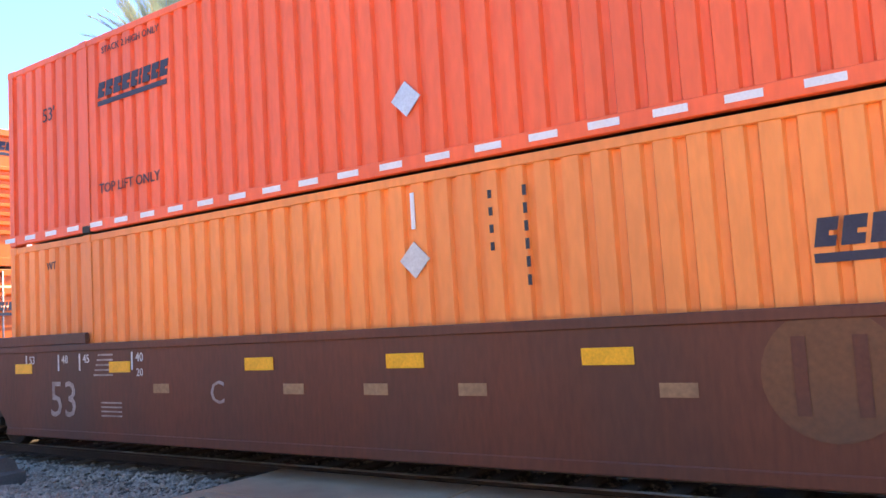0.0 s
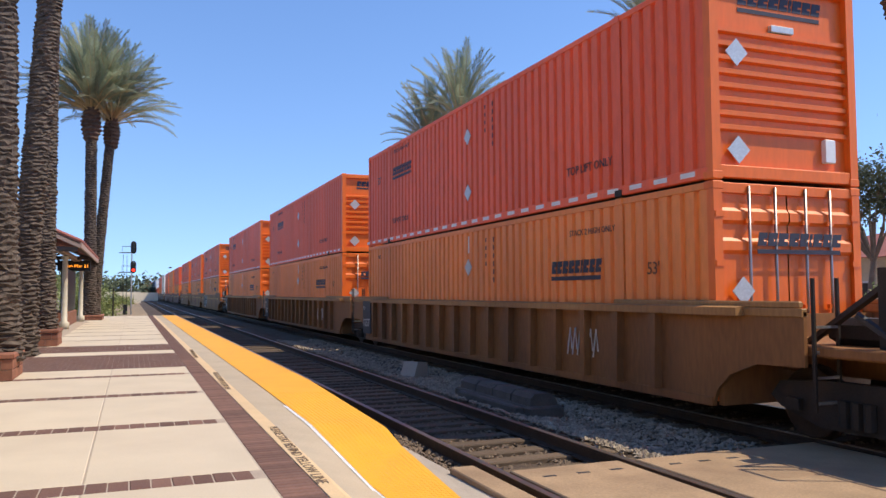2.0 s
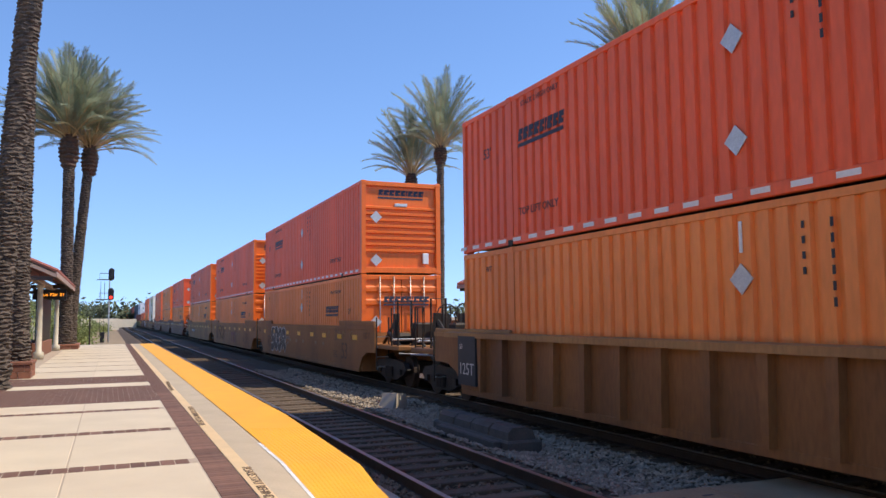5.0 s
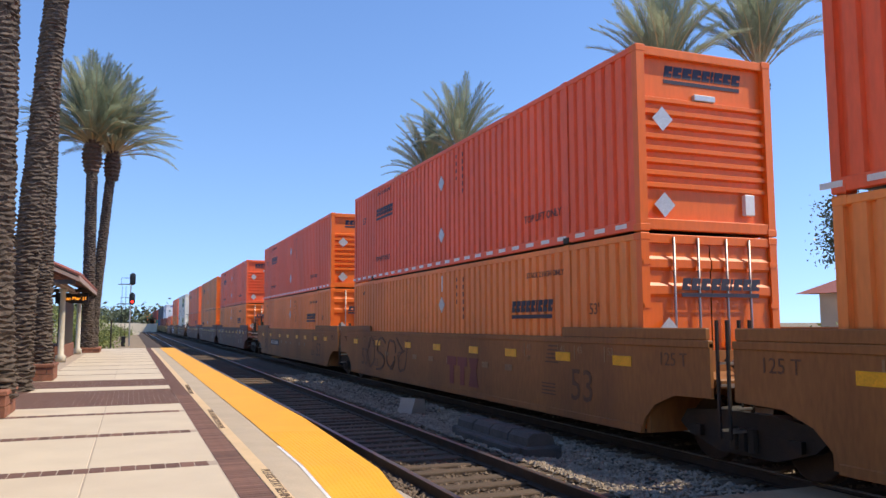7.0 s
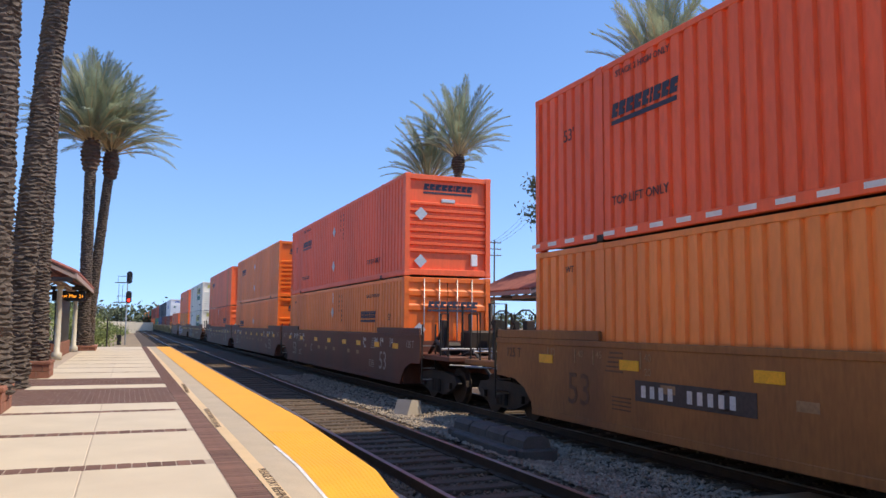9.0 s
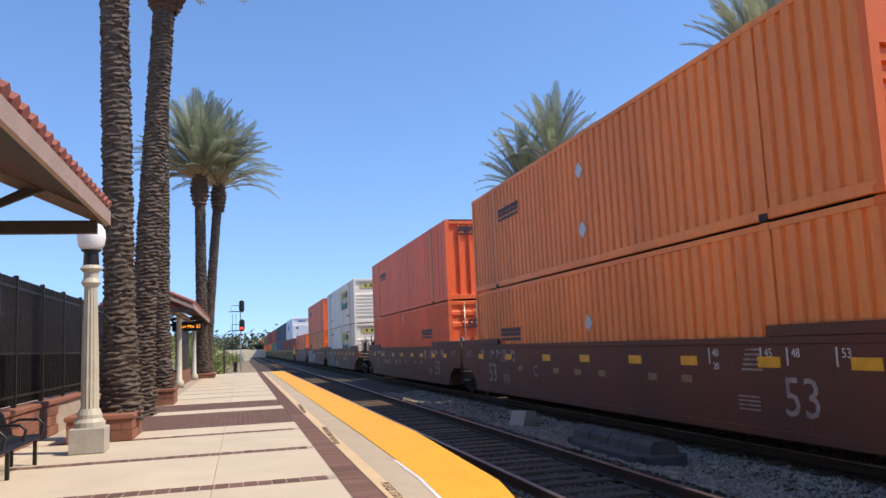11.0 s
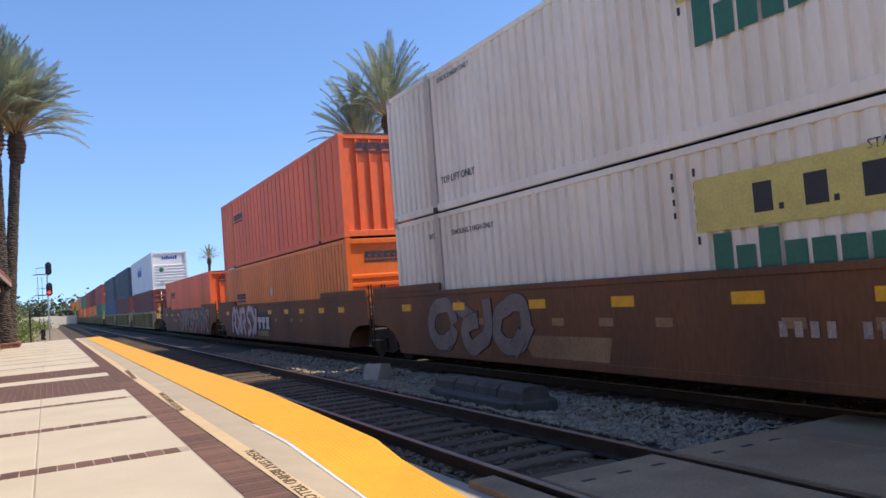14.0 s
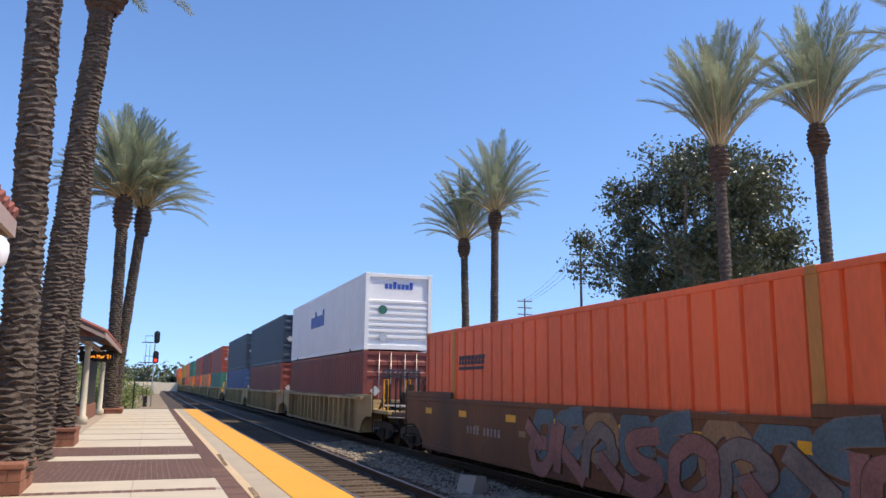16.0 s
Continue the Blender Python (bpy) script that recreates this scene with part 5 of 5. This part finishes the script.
# Unseen pale wall, added to reflect sunlight onto the containers' shaded sides.
sb = thing("station_wall", "plain pale stucco wall of the station building", "wall", kind="structure")
part("wall_panel", Build().box(-13.6, -13.2, -70, 30, -0.4, 8.0), stucco, sb)
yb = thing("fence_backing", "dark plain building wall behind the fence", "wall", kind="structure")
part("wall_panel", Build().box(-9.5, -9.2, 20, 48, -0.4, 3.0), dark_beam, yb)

# ---- lamp posts ----
def lamp(label, x, y, z, s=1.0):
    t = thing("street_lamp", label, "lamp post", "station lamps", at=(x, y, z))
    part("base", Build().box(-0.27 * s, 0.27 * s, -0.27 * s, 0.27 * s, 0, 0.42 * s, 0.02), lamp_stone, t, "square concrete base")
    part("foot", Build().lathe(0, 0, [(0.25 * s, 0.42 * s), (0.25 * s, 0.5 * s), (0.2 * s, 0.56 * s), (0.2 * s, 0.62 * s), (0.16 * s, 0.72 * s)], 16), cream_metal, t, smooth=False)
    part("column", Build().lathe(0, 0, [(0.145 * s, 0.72 * s), (0.135 * s, 1.6 * s), (0.105 * s, 2.75 * s)], 28, 0.10), cream_metal, t, "fluted cream column")
    part("capital", Build().lathe(0, 0, [(0.11 * s, 2.75 * s), (0.16 * s, 2.82 * s), (0.12 * s, 2.9 * s), (0.12 * s, 3.0 * s), (0.18 * s, 3.06 * s), (0.14 * s, 3.12 * s)], 16), cream_metal, t)
    part("collar", Build().lathe(0, 0, [(0.13 * s, 3.12 * s), (0.12 * s, 3.34 * s), (0.17 * s, 3.38 * s)], 16), black_metal, t)
    part("globe", Build().lathe(0, 0, [(0.15 * s, 3.38 * s), (0.21 * s, 3.46 * s), (0.235 * s, 3.6 * s), (0.225 * s, 3.72 * s), (0.19 * s, 3.78 * s), (0.13 * s, 3.84 * s), (0.05 * s, 3.9 * s), (0.02 * s, 3.96 * s)], 18), globe_mat, t, "frosted white acorn globe", True)
    return t


lamp("old-fashioned fluted lamp post with a white globe on the platform", -2.74, 14.5, PLAT, 1.0)
lamp("old-fashioned lamp post with a white globe by the far shelter", -3.75, 34.2, PLAT, 1.0)
lamp("old-fashioned lamp post with a white globe across the tracks", 18.85, 25.2, -0.2, 1.05)

# ---- bench ----
be = thing("bench", "black slatted metal bench with looped armrests", "bench", at=(-3.62, 10.4, PLAT))
for k in range(44):
    y = 0.06 + k * 0.066
    part("slat", Build().tube([(0.42, y, 0.40), (0.38, y, 0.45), (0.1, y, 0.43), (-0.02, y, 0.47), (-0.12, y, 0.78), (-0.2, y, 0.86)], 0.014, 4), black_metal, be)
for y in (0.0, 0.95, 1.95, 2.95):
    part("armrest", Build().tube([(0.0, y, 0.44), (-0.05, y, 0.62), (0.1, y, 0.68), (0.36, y, 0.67), (0.43, y, 0.6), (0.40, y, 0.44)], 0.022, 6), black_metal, be)
for y in (0.05, 1.45, 2.9):
    part("leg", Build().box(0.3, 0.35, y, y + 0.05, 0, 0.43, 0.005).box(-0.02, 0.03, y, y + 0.05, 0, 0.45, 0.005), black_metal, be)


# ---- platform shelters ----
def shelter(label, x1, y0, y1, eave, width, cols, sign=False):
    t = thing("platform_shelter", label, "shelter", "station shelters")
    ridge_x, rise = x1 - width / 2, width * 0.23
    ridge = eave + rise
    for s in (-1, 1):
        ex = ridge_x + s * width / 2
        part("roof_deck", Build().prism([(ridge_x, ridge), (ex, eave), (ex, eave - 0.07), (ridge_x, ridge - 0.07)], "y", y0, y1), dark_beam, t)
        n = int((y1 - y0) / 0.3)
        til = Build()
        for k in range(n):
            y = y0 + (k + 0.5) * (y1 - y0) / n
            til.tube([(ridge_x, y, ridge + 0.03), (ex + s * 0.05, y, eave + 0.03)], 0.11, 6)
        tagged(part("roof_tiles", til, tile_red, t, "red clay barrel tiles"), kind="stuff")
        part("fascia", Build().box(*sorted((ex, ex + s * 0.06)), y0, y1, eave - 0.2, eave + 0.0), beam_mat, t)
        for yy in (y0, y1 - 0.1):
            part("rake_board", Build().prism([(ridge_x, ridge - 0.03), (ex, eave - 0.03), (ex, eave - 0.22), (ridge_x, ridge - 0.22)], "y", yy, yy + 0.1), beam_mat, t)
    for yy in (y0 + 0.1, (y0 + y1) / 2, y1 - 0.22):
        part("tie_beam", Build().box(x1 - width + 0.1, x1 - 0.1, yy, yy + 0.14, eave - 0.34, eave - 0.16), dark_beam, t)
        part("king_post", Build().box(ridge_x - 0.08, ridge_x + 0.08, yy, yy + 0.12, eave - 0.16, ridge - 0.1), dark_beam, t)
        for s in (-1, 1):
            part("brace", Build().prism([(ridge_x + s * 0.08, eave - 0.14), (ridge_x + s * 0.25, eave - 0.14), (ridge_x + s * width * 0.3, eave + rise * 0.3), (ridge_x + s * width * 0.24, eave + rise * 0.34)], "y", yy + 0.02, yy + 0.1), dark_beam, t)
    for x, y in cols:
        c = part("column", Build().lathe(x, y, [(0.22, PLAT), (0.22, PLAT + 0.3), (0.13, PLAT + 0.36), (0.11, eave - 0.55), (0.17, eave - 0.45), (0.17, eave - 0.36)], 14), cream_metal, t, "cream painted column", True)
    for x in sorted({c[0] for c in cols}):
        part("long_beam", Build().box(x - 0.09, x + 0.09, y0 + 0.2, y1 - 0.2, eave - 0.36, eave - 0.2), beam_mat, t)
    if sign:
        part("sign_box", Build().box(x1 - 1.7, x1 - 0.1, y0 + 11.0, y0 + 11.2, eave - 0.86, eave - 0.3, 0.02), black_metal, t, "hanging electronic sign")
        part("lettering", text_mesh("Sun Mar 21", 0.25, amber_led), amber_led, t, at=Matrix.Translation((x1 - 0.75, y0 + 10.985, eave - 0.6)) @ END)
    return t


shelter("open platform shelter with red tile roof and dark beams", -2.15, -6.0, 12.2, 3.85, 4.0, [(-4.9, 2.0)])
shelter("long platform shelter with red tile roof and cream columns", -2.26, 35.0, 53.0, 3.86, 3.6, [(-2.98, 49.3), (-3.08, 39.0), (-5.6, 49.3), (-5.6, 39.0)], True)
sc = thing("shelter_screen", "dark glazed wind screen under the far shelter", "screen")
part("panel", Build().box(-3.32, -3.22, 40, 48.6, 0.9, 3.0, 0.01), black_metal, sc)
part("sill_wall", Build().box(-3.42, -3.14, 40, 48.6, PLAT, 0.9, 0.02), wall_brick, sc)

# ---- signal ----
sg = thing("railway_signal", "two-headed railway signal on a mast, lower head showing red", "railway signal", at=(-0.31, 84.6, -0.3))
part("mast", Build().lathe(0, 0, [(0.07, 0), (0.06, 6.9)], 10), steel_bright, sg)
part("case", Build().box(-0.75, -0.35, -0.2, 0.2, 0, 1.0, 0.02), black_metal, sg, "control case at the foot")
for z, lit in ((4.75, True), (6.72, False)):
    h = part("signal_head", Build().box(-0.12, 0.42, -0.2, 0.1, z - 0.62, z + 0.62, 0.18), black_metal, sg)
    for k, mm in enumerate((black_ink, black_ink, red_lens if lit else black_ink)):
        part("lens", Build().lathe(0, 0, [(0.14, 0.0), (0.13, 0.02)], 14), mm, h, at=Matrix.Translation((0.15, -0.215, z + 0.35 - k * 0.33)) @ END)
        part("hood", Build().tube([(0.15 + 0.17 * math.cos(a * 0.45), -0.32, z + 0.35 - k * 0.33 + 0.17 * math.sin(a * 0.45)) for a in range(8)], 0.03, 4), black_metal, h)
    part("bracket_frame", Build().tube([(0, 0, z - 0.5), (-0.9, 0, z - 0.5), (-0.9, 0, z + 0.1), (0, 0, z + 0.1)], 0.03, 5), steel_dark, sg)
    part("ladder_platform", Build().box(-1.2, -0.1, -0.05, 0.35, z - 0.56, z - 0.5), steel_dark, sg)
for xx in (-0.45, -0.8):
    part("ladder_rail", Build().box(xx - 0.02, xx + 0.02, 0.2, 0.24, 0.5, 6.0), steel_dark, sg)
po = thing("marker_post", "thin grey marker post at the platform end", "post", at=(-1.5, 61.0, -0.4))
part("post", Build().lathe(0, 0, [(0.05, 0), (0.05, 2.6)], 8), steel_dark, po)


# ---- broad tree ----
def leaf_cloud(seed, centre, radii, clumps, leaves, size, cr, hollow=0.35):
    """Leaves gathered in clumps through an ellipsoid, with gaps between the clumps."""
    r = np.random.RandomState(seed)
    b = Build()
    cs = []
    lobes = []
    while len(lobes) < max(6, clumps // 12):
        p = r.uniform(-1, 1, 3)
        if hollow < np.linalg.norm(p) < 0.85:
            lobes.append(p)
    while len(cs) < clumps:
        p = lobes[r.randint(len(lobes))] + r.normal(0, 0.165, 3)
        if np.linalg.norm(p) < 1.05:
            cs.append(np.array(centre) + p * np.array(radii))
    for c in cs:
        k = r.uniform(0.6, 1.3)
        for _ in range(leaves):
            q = c + r.normal(0, 1, 3) * cr * k * np.array((1, 1, 0.7))
            u, v = r.normal(0, 1, 3), r.normal(0, 1, 3)
            u /= np.linalg.norm(u)
            v -= u * v.dot(u)
            v /= np.linalg.norm(v)
            s = size * r.uniform(0.6, 1.4)
            b.quad(q - u * s, q - v * s * 0.5, q + u * s, q + v * s * 0.5)
    return b, cs


def tree(label, x, y, z, height, radii, seed, clumps=110, leaves=75, size=0.17, cr=0.75, leaf=None, trunk_r=0.4):
    t = thing("tree", label, "tree", at=(x, y, z))
    crown_z = height - radii[2]
    b, cs = leaf_cloud(seed, (0, 0, crown_z), radii, clumps, leaves, size, cr)
    w = Build()
    fork = Vector((0.3, 0, crown_z - radii[2] * 0.85))
    w.tube([(0, 0, 0), (0.15, 0.1, fork.z * 0.5), fork], [trunk_r * 1.25, trunk_r, trunk_r * 0.8], 9)
    part("trunk", w, wood_bark, t, "grey branching trunk")
    lim = random.Random(seed)
    for k in range(16):
        c = Vector(cs[lim.randrange(len(cs))])
        mid = fork.lerp(c, 0.5) + Vector((lim.uniform(-0.6, 0.6), lim.uniform(-0.6, 0.6), lim.uniform(0, 0.8)))
        part("limb", Build().tube([fork, mid, c], [trunk_r * 0.45, trunk_r * 0.25, 0.05], 6), wood_bark, t)
    tagged(part("crown", b, leaf or leaf_mat, t, "dark glossy leaves in uneven clumps"), kind="stuff")
    return t


tree("broad dark evergreen tree with a pale forked trunk across the tracks", 27.7, 37.6, -0.3, 16.3, (7.2, 6.2, 5.3), 4, 300, 190, 0.125, 0.5)
tree("broad evergreen tree behind the opposite platform", 36.2, 23.9, -0.3, 12.0, (4.0, 4.0, 4.0), 14, 80, 70)
tree("small slender tree between the railing and the house", 36.0, 30.1, -0.3, 10.2, (2.4, 2.4, 3.6), 15, 60, 110, 0.10, 0.45, leaf_mat, 0.2)
for k, (x, y, h, r) in enumerate([(-4.7, 70, 4.2, 2.1), (-5.0, 80, 4.2, 2.5), (-9.5, 72, 5.2, 3.2), (-7.0, 96, 4.4, 3.0), (-13, 62, 5.6, 3.2), (-10, 110, 5.5, 4.0), (-5.6, 104, 2.4, 2.2), (-8.5, 128, 4.6, 3.4), (-4.6, 140, 2.0, 2.6), (-12, 155, 5.0, 4.5), (-6.0, 168, 2.6, 3.0)]):
    t = thing("bush", "light green roadside bush by the end of the platform", "bush", "bushes by the track", at=(x + 0.017 * (y - 10), y, -0.42))
    b, _ = leaf_cloud(30 + k, (0, 0, h * 0.34), (r, r, h * 0.58), 40, 45, 0.13, 0.45, 0.1)
    tagged(part("foliage", b, bush_mat, t), kind="stuff")

# ---- across the tracks ----
pl = thing("opposite_platform", "concrete platform beyond the train", "platform", kind="structure")
part("slab", Build().box(13.0, 40, -20, 60, -0.5, -0.2), panel_mat, pl)
shelter("open shelter across the tracks with red tile roof and trusses", 22.9, 33.2, 40.0, 3.65, 5.2, [(22.1, 33.8), (18.5, 33.8), (22.1, 39.4), (18.5, 39.4)])
f2 = thing("railing_fence", "pale metal railing across the tracks", "fence", at=(25.0, 0, -0.2))
rod = mesh_of("picket", Build().box(-0.015, 0.015, -0.015, 0.015, 0.1, 1.75), cream_metal)
for k in range(180):
    part("picket", rod, cream_metal, f2, at=(0, 6 + k * 0.2, 0))
for z in (0.15, 1.6):
    part("rail", Build().box(-0.02, 0.02, 6, 42, z, z + 0.05), cream_metal, f2)
for k in range(13):
    part("post", Build().box(-0.04, 0.04, 6 + k * 3 - 0.04, 6 + k * 3 + 0.04, 0, 1.9), cream_metal, f2)
hs = thing("house", "beige stucco house with a clay tile roof beyond the fence", "house", at=(47, 30, -0.4))
part("wall", Build().box(-6, 6, -8, 8, 0, 4.2, 0.02), stucco, hs)
part("roof", Build().prism([(-7, 4.1), (7, 4.1), (0, 6.0)], "y", -9, 9), tile_red, hs)
for y in (-5, 0, 5):
    w = part("window", Build().box(-6.06, -5.98, y - 0.8, y + 0.8, 1.2, 2.7, 0.01), clean_white, hs)
    part("pane", Build().box(-6.08, -6.06, y - 0.65, y + 0.65, 1.32, 2.58), black_metal, w)
ss = thing("steel_walkway", "grey steel stair and walkway frame behind the opposite platform", "walkway", at=(41.1, 44, -0.4))
for k in range(7):
    for z0 in (0,):
        part("post", Build().box(-0.07, 0.07, k * 2.2 - 0.07, k * 2.2 + 0.07, 0, 6.6), steel_bright, ss)
        part("cross_post", Build().box(-3.0, -2.86, k * 2.2 - 0.07, k * 2.2 + 0.07, 0, 6.6), steel_bright, ss)
for z in (3.2, 4.2, 5.4, 6.5):
    for x in (-2.93, 0):
        part("rail", Build().box(x - 0.04, x + 0.04, -0.2, 13.4, z, z + 0.08), steel_bright, ss)
part("deck", Build().box(-3, 0.1, -0.2, 13.4, 3.0, 3.15), panel_mat, ss)
for k in range(4):
    b, _ = leaf_cloud(60 + k, (0, 0, 1.2), (2.2, 2.4, 1.2), 30, 45, 0.13, 0.4, 0.1)
    t = thing("bush", "yellow-green shrub behind the pale railing", "bush", "shrubs behind the railing", at=(28.5 + 1.5 * k, 22 + 7.5 * k, -0.3))
    tagged(part("foliage", b, bush_mat, t), kind="stuff")


# ---- utility poles ----
def pole(label, x, y, h, arms):
    t = thing("utility_pole", label, "utility pole", "utility poles", at=(x, y, -0.4))
    part("pole", Build().lathe(0, 0, [(0.16, 0), (0.11, h)], 8), pole_wood, t)
    for k in range(arms):
        z = h - 0.5 - k * 1.0
        part("crossarm", Build().box(-1.2, 1.2, -0.06, 0.06, z, z + 0.12), pole_wood, t)
        for x2 in (-1.1, -0.5, 0.5, 1.1):
            part("insulator", Build().lathe(x2, 0, [(0.05, z + 0.12), (0.06, z + 0.28)], 6), steel_bright, t)
    return t


pole("tall wooden utility pole with short crossarms", 38.0, 68.0, 15.5, 2)
pole("distant wooden utility pole with three crossarms", 52.5, 110.0, 15.7, 3)
pole("slim wooden pole far beyond the train", 32.0, 120.0, 15.5, 1)
for k in range(3):
    cb = thing("power_line", "thin dark overhead wire between poles", "cable", "overhead wires")
    pts = []
    for j in range(13):
        u = j / 12
        pts.append((38 + 14.5 * u + 0.7 * (k - 1), 68 + 42 * u, 14.75 + 0.15 * u - 1.2 * 4 * u * (1 - u) * 0.5))
    part("wire", Build().tube(pts, 0.02, 4), black_metal, cb)

# ---- distance ----
wl = thing("far_wall", "long pale wall at the end of the track", "wall", kind="structure")
part("wall", Build().box(-27, 1.7, 190, 191, -0.4, 2.2).box(1.7, 6.5, 230, 231, -0.4, 2.1), far_wall, wl)
for k in range(14):
    x = -86 + k * 9.5 + 4 * math.sin(k * 3.1)
    if x > 4:
        x += 22
    b, _ = leaf_cloud(80 + k, (0, 0, 5.0), (7, 5, 3.9), 34, 36, 0.55, 1.3, 0.2)
    t = thing("tree", "distant dusty green tree on the horizon", "tree", "distant trees", at=(x, 255 + 20 * math.sin(k * 1.7), -0.4))
    tagged(part("crown", b, far_leaf, t), kind="stuff")
    part("trunk", Build().tube([(0, 0, 0), (0.2, 0, 4)], [0.4, 0.25], 6), wood_bark, t)
dt = thing("distant_trees", "hazy line of trees along the horizon", "trees", kind="structure")
b, _ = leaf_cloud(99, (0, 420, 5.0), (330, 14, 4.6), 420, 14, 1.3, 2.6, 0.0)
tagged(part("foliage", b, far_leaf, dt), kind="stuff")
ap = thing("distant_building", "low pale building far down the line", "building", at=(-38, 210, -0.4))
part("wall", Build().box(-9, 9, -5, 5, 0, 4.6), far_wall, ap)
part("roof", Build().box(-9.4, 9.4, -5.4, 5.4, 4.6, 5.0), tile_red, ap)


def motions():
    # the distance that the train has gone, second by second: it gathers speed slowly
    gone = [(0.0, 0.0), (2.0, 31.45), (3.5, 55.25), (7.0, 112.15), (9.5, 152.7), (12.5, 201.35), (14.5, 234.2), (16.0, 260.24)]
    for ob, y0, z in MOVERS:
        walk(ob, [(t, pose(TRAIN_X, y0 - d, z)) for t, d in gone])


motions()
